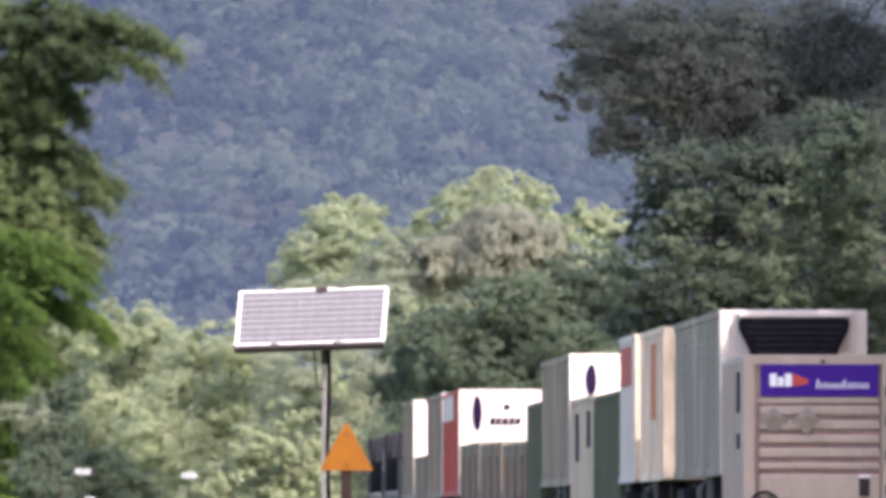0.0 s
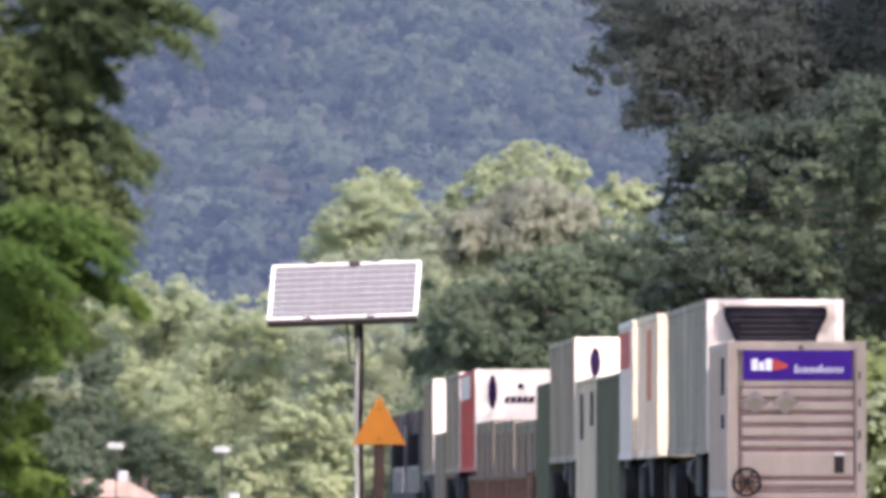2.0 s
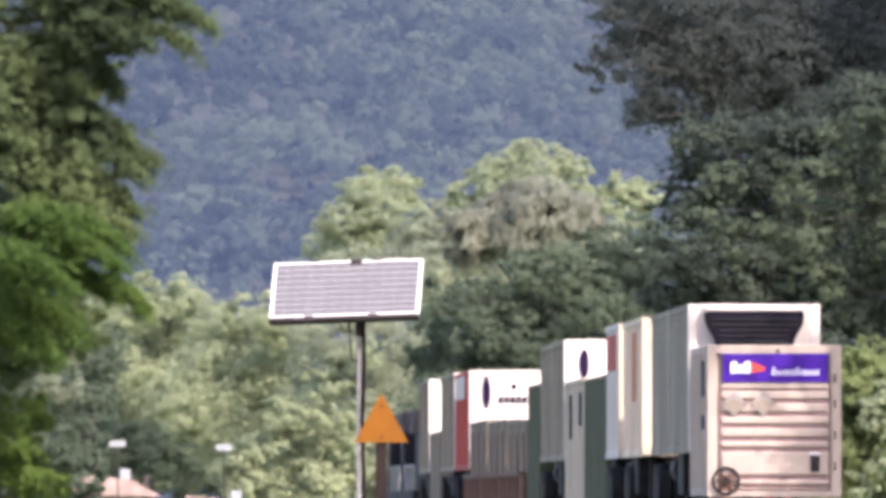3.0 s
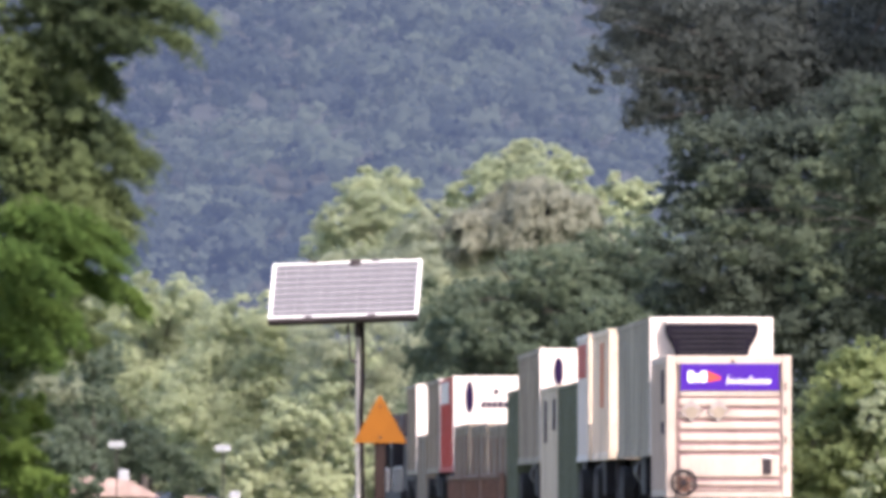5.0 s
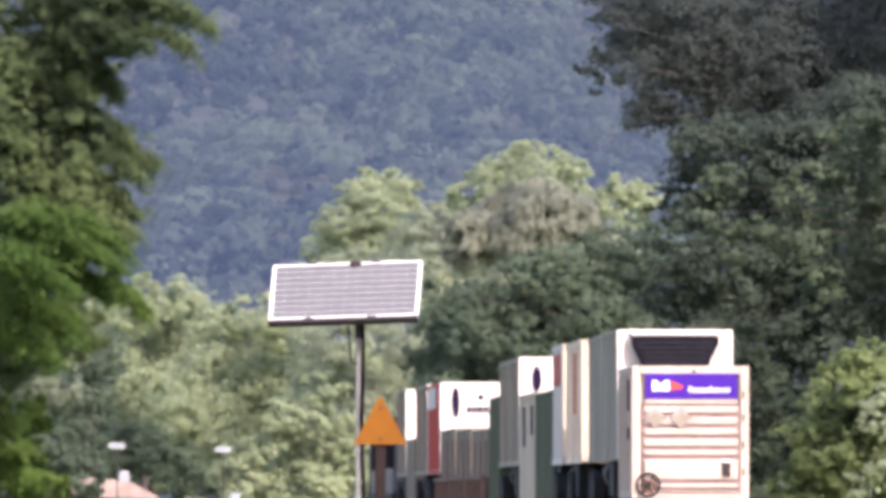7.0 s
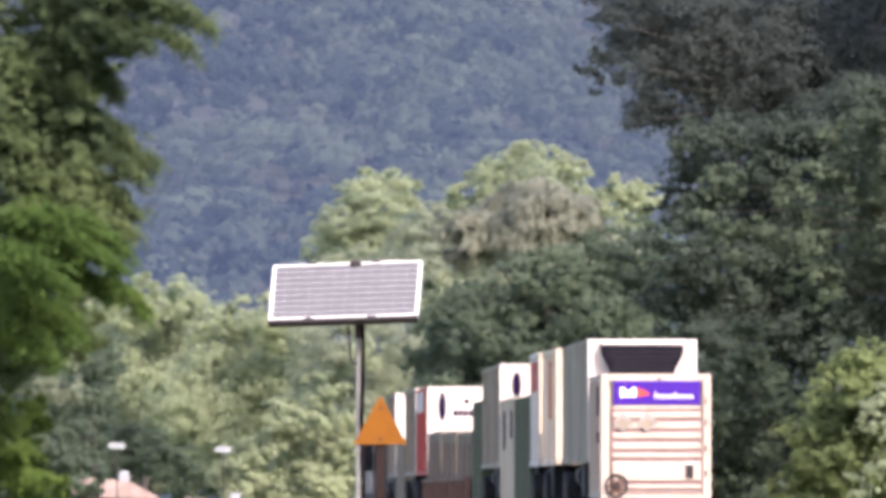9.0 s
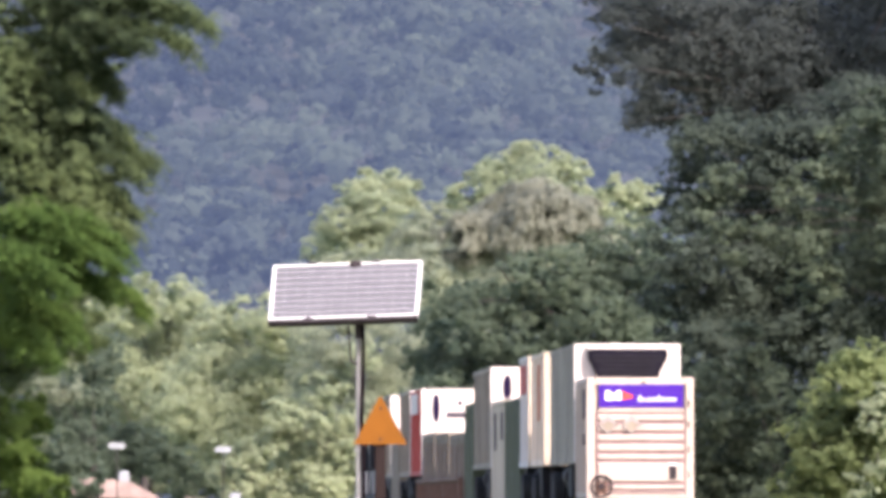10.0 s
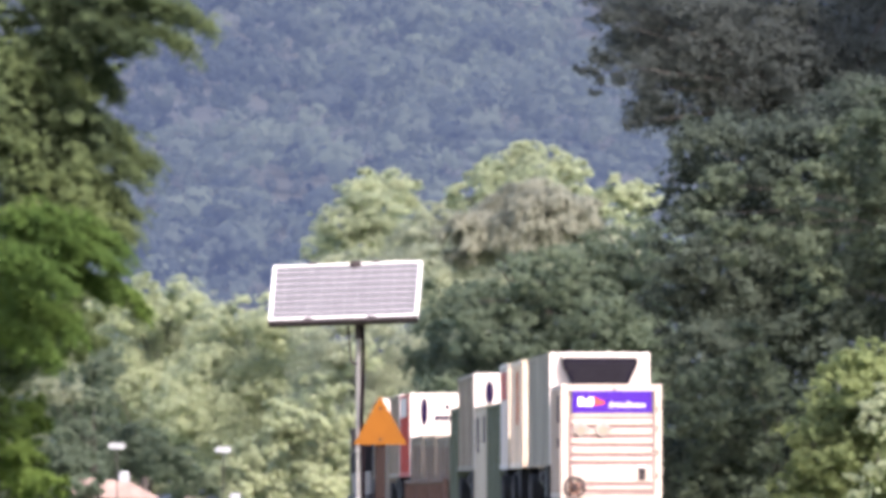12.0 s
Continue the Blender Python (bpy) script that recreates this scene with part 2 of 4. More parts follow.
def bough_mesh(name, boughs, size, per, rng, mat, depth=0.35):
    """Long boughs with hanging fronds of paired leaflets. boughs: rows of x, y, z where it leaves the crown, x, z of its tip, and its reach
    to the sides; per: fronds on a metre of bough."""
    cs, ns, al = [], [], []
    for x0, y0, z0, x1, z1, reach in boughs:
        a, b = np.array([x0, y0, z0]), np.array([x1, y0 + rng.uniform(-depth, depth), z1])
        span = np.linalg.norm(b - a)
        k = max(10, int(per * span))
        t = rng.uniform(0.0, 1.0, k) ** 0.8
        p = a + (b - a) * t[:, None]
        p[:, 2] += 0.16 * span * np.sin(np.pi * t * 0.9)
        fade = (1.0 - 0.55 * t)[:, None]
        p += rng.normal(size=(k, 3)) * np.array([0.3, 0.7, 0.28]) * reach * fade
        way = unit((b - a)[None] / span * 0.8 + rng.normal(size=(k, 3)) * np.array([0.55, 0.9, 0.35]))
        ln = reach * rng.uniform(0.6, 1.3, (k, 1)) * (0.55 + 0.45 * fade)
        for j in range(9):
            f = (j + 0.5) / 9
            c = p + way * ln * f - np.array([0, 0, 0.55]) * ln * f * f
            side = unit(np.cross(way, np.array([[0, 0, 1.0]])))
            for s in (-1, 1):
                cs.append(c + side * s * size * 0.9 + rng.normal(size=c.shape) * size * 0.35)
                ns.append(np.array([[0, -0.25, 1.0]]) + side * s * 0.4 + rng.normal(size=c.shape) * 0.38)
                al.append(side * s + way * 0.6 - np.array([[0, 0, 0.5]]))
    c = np.concatenate(cs)
    return quad_mesh(name, leaf_quads(c, np.concatenate(ns), size, rng, np.concatenate(al), 0.42), mat)


def wood_mesh(base, top, r, lobes, rng):
    """A tapered, slightly crooked trunk with a limb into each lobe."""
    bm = bmesh.new()
    a, prev, n = Vector(base), Vector(base), 5
    nodes = [a]
    for i in range(1, n + 1):
        f = i / n
        q = Vector(base).lerp(Vector(top), f) + Vector((rng.normal() * r, rng.normal() * r, 0)) * (0.8 if i < n else 0)
        rod(bm, prev, q, r * (1.05 - 0.85 * (f - 1 / n)), r * (1.05 - 0.85 * f), 9)
        prev = q
        nodes.append(q)
    for x, y, z, lr in lobes:
        c = Vector((x, y, z))
        k = min(nodes[1:-1], key=lambda q: (q - c).length + 0.6 * abs(q.z - (z - 0.5 * lr)))
        mid = k.lerp(c, 0.5) + Vector((0, 0, 0.08 * (c - k).length))
        rod(bm, k, mid, r * 0.20, r * 0.12, 7)
        rod(bm, mid, c, r * 0.12, r * 0.05, 7)
    return bm


def tree(name, label, category, base, top, r, crowns, seed, group=""):
    """crowns: rows of part name, material, leaf size, cover, lobes in metres; rows of six numbers are boughs."""
    rng = np.random.default_rng(seed)
    e = thing(name, label, category, base, group)
    off = Vector(base)
    every = [(q[0] - off.x, q[1] - off.y, q[2] - off.z, q[3]) for c in crowns for q in c[4] if len(q) == 4]
    part("trunk", wood_mesh((0, 0, 0), Vector(top) - off, r, every, rng), BARK, e)
    for pname, mat, size, per, lobes in crowns:
        if len(lobes[0]) == 6:
            me = bough_mesh(pname, [(x - off.x, y - off.y, z - off.z, u - off.x, v - off.z, q) for x, y, z, u, v, q in lobes], size, per, rng, mat)
        else:
            me = cloud_mesh(pname, [(x - off.x, y - off.y, z - off.z, q) for x, y, z, q in lobes], size, per, rng, mat, upright=mat == LEAF_DRY)
        ob = new(pname, me)
        ob.parent = e
    return e


# ---- the place: ground, line, hill ----
TX = 12.77        # middle of the track, metres right of the camera


def ground():
    bm = bmesh.new()
    xs = [-3000, -600, -120, -40, -12, TX - 4.6, TX - 2.6, TX + 2.6, TX + 4.6, 30, 60, 150, 700, 3000]
    ys = [-600, -100, 0, 60, 120, 200, 300, 420, 600, 900, 1300, 1900, 4600]
    vs = {}
    for i, x in enumerate(xs):
        for j, y in enumerate(ys):
            z = -0.62 if abs(x - TX) < 3 else -1.0
            if abs(x - TX) > 10:
                z += noise.noise(Vector((x * 0.02, y * 0.01, 0))) * 0.25
            vs[i, j] = bm.verts.new((x, y, z))
    for i in range(len(xs) - 1):
        for j in range(len(ys) - 1):
            bm.faces.new((vs[i, j], vs[i + 1, j], vs[i + 1, j + 1], vs[i, j + 1]))
    return solid("ground", bm, GRASS, "rough green grass beside the railway line", "ground", "structure")


def railway():
    bm = prism(bmesh.new(), [(TX - 2.4, -0.66), (TX - 1.5, -0.20), (TX + 1.5, -0.20), (TX + 2.4, -0.66)], "y", -60, 900)
    bed = solid("ballast", bm, BALLAST, "grey crushed stone ballast under the track", "track bed", "structure")
    for sx in (-0.75, 0.75):
        b = prism(bmesh.new(), [(TX + sx - 0.07, -0.17), (TX + sx - 0.01, -0.15), (TX + sx - 0.01, -0.04), (TX + sx - 0.035, -0.03),
                                (TX + sx - 0.035, 0), (TX + sx + 0.035, 0), (TX + sx + 0.035, -0.03), (TX + sx + 0.01, -0.04),
                                (TX + sx + 0.01, -0.15), (TX + sx + 0.07, -0.17)], "y", -60, 900)
        solid("rail", b, RAIL, "worn steel rail of the railway track", "rail", "structure", "rails of the track")
    me = None
    b = box(bmesh.new(), -1.3, 1.3, -0.12, 0.12, -0.12, 0.0, 0.015)
    for i in range(250):
        y = 60 + 1.2 * i
        if me is None:
            ob = part("sleeper", b, SLEEPER, bed)
            me = ob.data
        else:
            ob = new("sleeper", me)
            ob.parent = bed
        ob.location = (TX, y, -0.17)


def hill_z(x, y):
    f = (y - 1500) / 1000
    if f < 0:
        return -1.0
    return -1.0 + 105 * f + 9 * f * math.sin(x * 0.031 + 1.1) + 7 * f * math.sin(x * 0.013 - 0.4 + y * 0.004) \
        + 9 * noise.noise(Vector((x * 0.012, y * 0.006, 3.3)))


def hill():
    bm = bmesh.new()
    xs = [-700 + 40 * i for i in range(48)]
    ys = [1450 + 50 * j for j in range(42)]
    g = [[bm.verts.new((x, y, hill_z(x, y) if j else -1.6)) for j, y in enumerate(ys)] for x in xs]
    for i in range(len(xs) - 1):
        for j in range(len(ys) - 1):
            bm.faces.new((g[i][j], g[i + 1][j], g[i + 1][j + 1], g[i][j + 1]))
    solid("backdrop", bm, HILL, "distant hillside with blue haze put in as a glow", "hill", "structure")
    rng = np.random.default_rng(5)
    lobes = []
    y = 1500.0
    while y < 2950:
        x = -y * 0.016 - 10
        while x < y * 0.062 + 10:
            r = rng.uniform(3.6, 9.0)
            px, py = x + rng.uniform(-3, 3), y + rng.uniform(-8, 8)
            h = rng.uniform(2, 13)
            lobes.append((px, py, hill_z(px, py) + h, r))
            if rng.uniform() < 0.5:
                lobes.append((px + rng.uniform(-3, 3), py + rng.uniform(-2, 2), hill_z(px, py) + h - r * 0.9, r * 1.1))
            x += rng.uniform(8, 17)
        y += 27 if y < 2400 else 36
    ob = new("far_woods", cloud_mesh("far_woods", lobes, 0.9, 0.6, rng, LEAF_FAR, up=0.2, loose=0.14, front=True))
    tagged(ob, "dense far hillside woods with blue haze put in as a glow", "woods", "", "stuff")


ground()
railway()
hill()

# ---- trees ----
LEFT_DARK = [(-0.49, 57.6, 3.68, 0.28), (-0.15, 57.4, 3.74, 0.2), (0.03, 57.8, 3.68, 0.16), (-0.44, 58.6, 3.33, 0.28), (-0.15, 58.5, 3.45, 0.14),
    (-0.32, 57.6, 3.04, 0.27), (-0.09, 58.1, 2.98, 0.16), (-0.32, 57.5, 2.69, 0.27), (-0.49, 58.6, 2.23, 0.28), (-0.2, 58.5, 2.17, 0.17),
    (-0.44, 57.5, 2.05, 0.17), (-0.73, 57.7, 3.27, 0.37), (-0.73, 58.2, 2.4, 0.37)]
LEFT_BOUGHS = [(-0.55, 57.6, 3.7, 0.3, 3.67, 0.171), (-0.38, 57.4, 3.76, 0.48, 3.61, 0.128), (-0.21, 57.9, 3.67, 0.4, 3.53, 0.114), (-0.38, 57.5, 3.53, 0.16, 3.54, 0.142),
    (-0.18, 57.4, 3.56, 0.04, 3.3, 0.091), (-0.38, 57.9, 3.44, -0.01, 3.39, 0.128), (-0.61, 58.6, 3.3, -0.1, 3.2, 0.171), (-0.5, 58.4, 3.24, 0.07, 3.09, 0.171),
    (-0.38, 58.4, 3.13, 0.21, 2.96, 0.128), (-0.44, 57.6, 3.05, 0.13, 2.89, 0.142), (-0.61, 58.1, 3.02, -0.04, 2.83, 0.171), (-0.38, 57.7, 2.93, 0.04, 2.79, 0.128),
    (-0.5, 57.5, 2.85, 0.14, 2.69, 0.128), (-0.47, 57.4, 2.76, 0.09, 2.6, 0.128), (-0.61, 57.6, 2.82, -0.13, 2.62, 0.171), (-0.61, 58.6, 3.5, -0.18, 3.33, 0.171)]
# lit boughs of the near tree, their light painted as brighter leaves
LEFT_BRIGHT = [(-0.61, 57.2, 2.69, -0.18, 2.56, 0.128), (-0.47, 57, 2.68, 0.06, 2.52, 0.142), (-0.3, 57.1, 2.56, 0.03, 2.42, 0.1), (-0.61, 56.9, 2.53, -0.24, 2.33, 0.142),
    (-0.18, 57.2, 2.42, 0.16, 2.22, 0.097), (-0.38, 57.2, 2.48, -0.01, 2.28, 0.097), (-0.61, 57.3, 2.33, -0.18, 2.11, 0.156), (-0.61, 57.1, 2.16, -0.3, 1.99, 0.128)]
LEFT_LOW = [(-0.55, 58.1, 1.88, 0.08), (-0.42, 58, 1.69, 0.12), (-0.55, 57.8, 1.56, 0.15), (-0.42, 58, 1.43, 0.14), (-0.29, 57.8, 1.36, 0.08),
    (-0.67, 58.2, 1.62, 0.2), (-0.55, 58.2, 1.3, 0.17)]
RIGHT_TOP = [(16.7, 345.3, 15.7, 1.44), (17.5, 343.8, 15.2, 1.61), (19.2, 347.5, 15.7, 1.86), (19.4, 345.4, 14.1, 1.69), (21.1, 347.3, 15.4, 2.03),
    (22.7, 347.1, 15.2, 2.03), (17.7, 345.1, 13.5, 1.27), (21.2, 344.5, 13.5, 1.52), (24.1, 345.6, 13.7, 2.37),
    # upper lobes out of view, added to shade the crown below
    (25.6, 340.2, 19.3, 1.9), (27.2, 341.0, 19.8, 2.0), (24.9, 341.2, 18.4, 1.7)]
RIGHT_TIPS = [(14.0, 342.7, 14.1, 0.30), (14.4, 341.6, 14.3, 0.44), (14.5, 342.2, 13.6, 0.34), (15.0, 344.3, 14.8, 0.57), (14.8, 341.2, 15.5, 0.40),
    (15.4, 341.2, 14.1, 0.61), (15.6, 343.5, 15.2, 0.74), (15.4, 342.1, 16.0, 0.76), (16.1, 343.1, 14.3, 0.84), (15.8, 342.9, 13.0, 0.57),
    (15.5, 342.4, 12.5, 0.30), (16.3, 345.0, 12.8, 0.61), (14.5, 341.8, 15.9, 0.44), (16.4, 342.7, 13.6, 0.67)]
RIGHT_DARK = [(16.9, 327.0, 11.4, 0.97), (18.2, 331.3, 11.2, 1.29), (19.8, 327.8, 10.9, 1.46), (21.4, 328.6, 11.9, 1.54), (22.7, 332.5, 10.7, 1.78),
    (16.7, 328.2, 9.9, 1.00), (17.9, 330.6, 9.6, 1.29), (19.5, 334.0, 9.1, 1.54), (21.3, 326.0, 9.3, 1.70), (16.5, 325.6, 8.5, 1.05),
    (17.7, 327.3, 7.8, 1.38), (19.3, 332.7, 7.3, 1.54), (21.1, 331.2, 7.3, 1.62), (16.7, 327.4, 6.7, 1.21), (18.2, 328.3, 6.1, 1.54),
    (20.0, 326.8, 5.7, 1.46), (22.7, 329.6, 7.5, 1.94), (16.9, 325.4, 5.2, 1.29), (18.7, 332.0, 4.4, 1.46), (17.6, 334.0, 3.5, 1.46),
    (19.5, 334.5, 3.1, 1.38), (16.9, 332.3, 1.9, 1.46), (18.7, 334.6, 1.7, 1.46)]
RIGHT_BUSH = [(19.2, 298.6, 4.4, 0.71), (19.9, 299.4, 4.6, 0.74), (18.8, 301.4, 3.6, 0.68), (19.8, 300.8, 3.6, 0.91), (18.5, 299.7, 2.7, 0.81),
    (19.5, 301.3, 2.2, 1.03), (18.3, 300.4, 1.7, 0.81), (20.4, 301.0, 2.5, 1.18), (20.5, 299.4, 4.3, 0.88), (20.1, 299.1, 1.4, 0.88)]
RIGHT_FLOWER = [(19.6, 295.9, 3.6, 0.32), (19.4, 295.4, 3.3, 0.23), (19.8, 295.8, 4.0, 0.26), (19.8, 296.7, 3.1, 0.32), (19.2, 295.7, 1.6, 0.35),
    (19.7, 295.2, 2.1, 0.32)]
RIGHT_FRONT = [(20.6, 310.2, 11.9, 0.64), (21.2, 310.7, 11.1, 0.92), (20.0, 313.1, 11.0, 0.64), (19.2, 311.5, 10.2, 0.69), (20.6, 311.2, 10.1, 0.84),
    (18.4, 310.4, 9.6, 0.55), (19.7, 313.9, 9.2, 0.76), (20.9, 311.7, 8.7, 0.92), (18.7, 310.8, 8.4, 0.69), (17.7, 310.2, 8.7, 0.46),
    (19.0, 312.7, 7.2, 0.69), (16.6, 310.6, 9.8, 0.58), (16.0, 310.2, 9.0, 0.52),
    (16.9, 312.0, 8.2, 0.61),
    # three lobes out of view, added to cast shade on the trees behind
    (25.2, 321.0, 13.5, 1.6), (25.8, 322.0, 12.0, 1.7), (24.7, 320.5, 12.2, 1.4)]
RIGHT_LOW = [(16.8, 319.5, 4.2, 0.81), (17.8, 316.9, 3.2, 0.86), (16.6, 318.1, 2.6, 0.86), (18.5, 318.8, 4.3, 0.70), (17.7, 317.7, 1.7, 0.90),
    (18.8, 319.5, 2.0, 0.78), (16.4, 317.9, 1.4, 0.78), (19.2, 317.2, 3.5, 0.65), (17.4, 317.7, 5.3, 0.75), (16.2, 316.6, 3.5, 0.62)]
FAR_LIME = [(14.5, 779.5, 8.7, 1.38), (13.6, 778.5, 6.8, 1.53), (15.5, 782.3, 6.4, 1.45), (14.0, 782.0, 4.5, 1.72), (15.9, 780.0, 3.7, 1.53),
    (13.2, 777.2, 2.2, 1.53), (15.1, 778.5, 1.5, 1.53), (17.0, 778.5, 10.6, 1.15), (9.0, 778.2, 3.0, 1.61), (10.9, 778.4, 4.5, 1.72),
    (11.9, 782.2, 2.2, 1.72), (9.8, 777.9, 1.5, 1.53), (11.7, 777.3, 6.8, 1.38)]
MID_A = []


def thicket():
    """Crown lobes at about one distance, their tops sloped to fit the camera's view."""
    rng = np.random.default_rng(77)
    for i in range(11):
        x = 15.6 + 1.02 * i
        z = 12.0 + 0.38 * (x - 17.5) + rng.uniform(-0.35, 0.35)
        r = rng.uniform(0.9, 1.35)
        while z > 2:
            MID_A.append((x + rng.uniform(-0.4, 0.4), 541 + rng.uniform(-4, 4) + (12 - z) * -0.3, z - r, r))
            z -= r * rng.uniform(0.9, 1.2)
            r = min(1.8, r * 1.2)


thicket()
MID_B = [(23.6, 653.0, 20.9, 0.96), (24.4, 651.4, 20.1, 1.21), (22.5, 653.1, 20.2, 1.12), (21.8, 650.3, 19.1, 1.27), (26.0, 651.5, 19.9, 1.08),
    (20.9, 651.9, 19.6, 0.70), (23.7, 647.7, 18.6, 1.43), (25.6, 654.2, 18.5, 1.43), (20.2, 654.6, 18.5, 0.96)]
MID_FILL = [(20.6, 652, 13.4, 1.9), (23.2, 653, 13.8, 2.1), (25.6, 652, 14.6, 2.0), (28.2, 653, 15.0, 2.1), (18.6, 652, 13.0, 1.8)]
MID_C = [(27.0, 616.6, 17.7, 0.85), (28.3, 623.8, 17.7, 0.91), (29.0, 623.7, 17.5, 0.85), (26.3, 621.3, 17.1, 0.91), (27.8, 616.4, 16.8, 1.06)]
MID_DRY = [(22.1, 602.4, 17.0, 1.18), (23.1, 597.8, 16.1, 1.32), (20.7, 602.8, 16.1, 1.32), (19.6, 601.0, 15.2, 1.24), (21.6, 597.4, 15.2, 1.47),
    (18.4, 598.0, 14.7, 1.18), (24.6, 600.8, 16.0, 1.03)]
MID_D = [(19.0, 850.8, 25.0, 0.92), (20.6, 853.0, 24.2, 1.46), (22.1, 855.1, 24.2, 1.08), (18.5, 846.6, 23.6, 1.46), (19.6, 844.0, 22.1, 2.08),
    (21.9, 855.1, 22.1, 1.67), (17.1, 844.2, 21.3, 1.67), (15.8, 854.5, 20.2, 1.58), (18.5, 845.4, 19.8, 2.29), (21.5, 853.7, 19.8, 2.08)]
MID_E = [(23.4, 833.4, 21.0, 1.63), (24.6, 834.5, 22.0, 1.14), (22.4, 830.6, 19.4, 2.03), (24.6, 834.5, 19.4, 2.03), (23.4, 826.4, 16.9, 2.64),
    (25.8, 832.1, 16.9, 2.24), (20.5, 828.0, 16.9, 2.24), (25.4, 834.7, 14.5, 2.44), (16.5, 833.3, 17.3, 2.03), (18.1, 829.7, 16.1, 2.24)]
FAR_A = [(2.6, 900.3, 17.4, 1.50), (5.5, 894.3, 16.9, 1.59), (1.3, 894.4, 15.6, 1.99), (4.2, 901.1, 15.4, 2.21), (6.8, 899.9, 15.4, 1.85),
    (2.4, 904.4, 12.9, 2.65), (6.0, 901.3, 12.9, 2.65), (0.2, 895.7, 11.2, 2.43), (3.3, 898.4, 9.9, 2.87), (0.9, 903.2, 7.7, 2.43),
    (-2.2, 903.0, 15.3, 2.2), (-4.0, 904.0, 11.0, 2.6), (-4.8, 903.0, 6.0, 2.6), (-2.4, 902.0, 12.2, 2.4)]
FAR_B = [(9.6, 850.3, 14.6, 1.58), (11.9, 844.1, 14.2, 1.75), (8.1, 854.1, 13.1, 1.88), (10.6, 853.9, 12.1, 2.50), (13.5, 845.0, 13.1, 1.88),
    (7.7, 850.5, 10.2, 2.50), (11.5, 848.6, 9.0, 2.92), (14.4, 853.4, 10.2, 2.29), (5.6, 847.7, 8.1, 2.29), (8.5, 846.8, 6.5, 2.71),
    (12.3, 849.8, 5.6, 2.71)]
FAR_C = [(13.5, 805.6, 12.8, 1.25), (15.5, 795.1, 11.7, 1.96), (17.5, 795.4, 12.4, 1.96), (15.1, 801.5, 8.9, 2.35), (17.8, 804.6, 9.3, 2.35),
    (20.2, 800.1, 11.7, 2.16), (19.8, 799.2, 8.5, 2.35), (22.5, 804.3, 10.9, 2.35), (14.3, 803.3, 5.4, 2.35), (17.5, 794.8, 5.4, 2.75),
    (20.6, 804.6, 5.0, 2.75), (23.3, 796.4, 7.7, 2.55), (15.9, 797.6, 2.2, 2.35), (19.8, 804.0, 1.8, 2.35), (23.7, 799.1, 3.8, 2.75)]
FAR_HEDGE = [(-4.4, 938.0, 2.9, 2.20), (-2.0, 931.7, 4.6, 2.20), (0.4, 938.7, 4.4, 2.20), (2.8, 931.8, 4.3, 2.20), (5.2, 931.5, 4.1, 2.20),
    (7.6, 934.9, 4.0, 2.20), (9.9, 933.4, 3.9, 2.20), (12.3, 935.4, 3.7, 2.20), (14.7, 939.0, 3.6, 2.20), (17.1, 937.1, 3.5, 2.20),
    (19.5, 930.1, 3.3, 2.20), (21.9, 933.1, 3.2, 2.20), (24.2, 935.4, 3.0, 2.20), (26.6, 934.9, 2.9, 2.20), (29.0, 937.2, 4.6, 2.20),
    (31.4, 934.8, 4.5, 2.20), (1.6, 930.8, 6.5, 2.29), (5.0, 932.5, 6.7, 2.29), (8.5, 938.5, 6.8, 2.29), (11.9, 933.6, 6.9, 2.29),
    (15.4, 937.7, 7.1, 2.29), (18.8, 939.9, 7.2, 2.29), (22.2, 936.3, 7.4, 2.29), (25.7, 936.8, 7.5, 2.29)]
LEFT_HEDGE = [(-3.4, 420.4, 6.3, 1.24), (-2.0, 419.3, 5.9, 1.03), (-1.1, 421.7, 4.7, 0.86), (-1.5, 419.9, 3.2, 1.03), (-2.8, 421.6, 2.0, 1.24),
    (-1.2, 419.2, 2.0, 0.93), (-0.7, 421.5, 6.3, 0.62), (-3.6, 421.1, 4.3, 1.24)]
FAR_D = [(-0.2, 881.1, 4.9, 1.94), (2.4, 879.4, 4.9, 2.16), (5.0, 876.4, 4.5, 2.16), (9.7, 882.7, 3.6, 2.37), (13.2, 878.6, 2.8, 2.16),
    (6.7, 881.6, 2.3, 1.94), (-1.9, 876.3, 8.4, 2.16), (-1.1, 875.8, 11.8, 1.94), (-2.4, 876.4, 4.1, 2.16)]

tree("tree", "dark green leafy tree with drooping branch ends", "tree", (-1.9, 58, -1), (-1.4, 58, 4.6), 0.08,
     [("crown", LEAF_NEAR, 0.021, 2.2, LEFT_DARK), ("bough", LEAF_NEAR, 0.017, 240, LEFT_BOUGHS), ("brighter_leaves", LEAF_BRIGHT, 0.018, 300, LEFT_BRIGHT)], 11)
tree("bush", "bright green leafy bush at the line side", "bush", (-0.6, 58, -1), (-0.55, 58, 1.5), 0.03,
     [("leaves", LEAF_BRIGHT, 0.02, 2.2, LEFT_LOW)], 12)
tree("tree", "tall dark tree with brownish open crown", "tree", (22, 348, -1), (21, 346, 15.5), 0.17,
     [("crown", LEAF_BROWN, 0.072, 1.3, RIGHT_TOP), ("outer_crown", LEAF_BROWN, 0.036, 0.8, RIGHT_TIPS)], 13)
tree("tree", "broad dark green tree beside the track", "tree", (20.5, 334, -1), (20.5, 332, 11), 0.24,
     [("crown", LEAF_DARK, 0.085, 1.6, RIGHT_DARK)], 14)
tree("tree", "green tree with glints put into its leaf colours, before darker ones", "tree", (23, 314, -1), (22.5, 312, 10.5), 0.09,
     [("crown", LEAF_FRONT, 0.08, 1.5, RIGHT_FRONT)], 28)
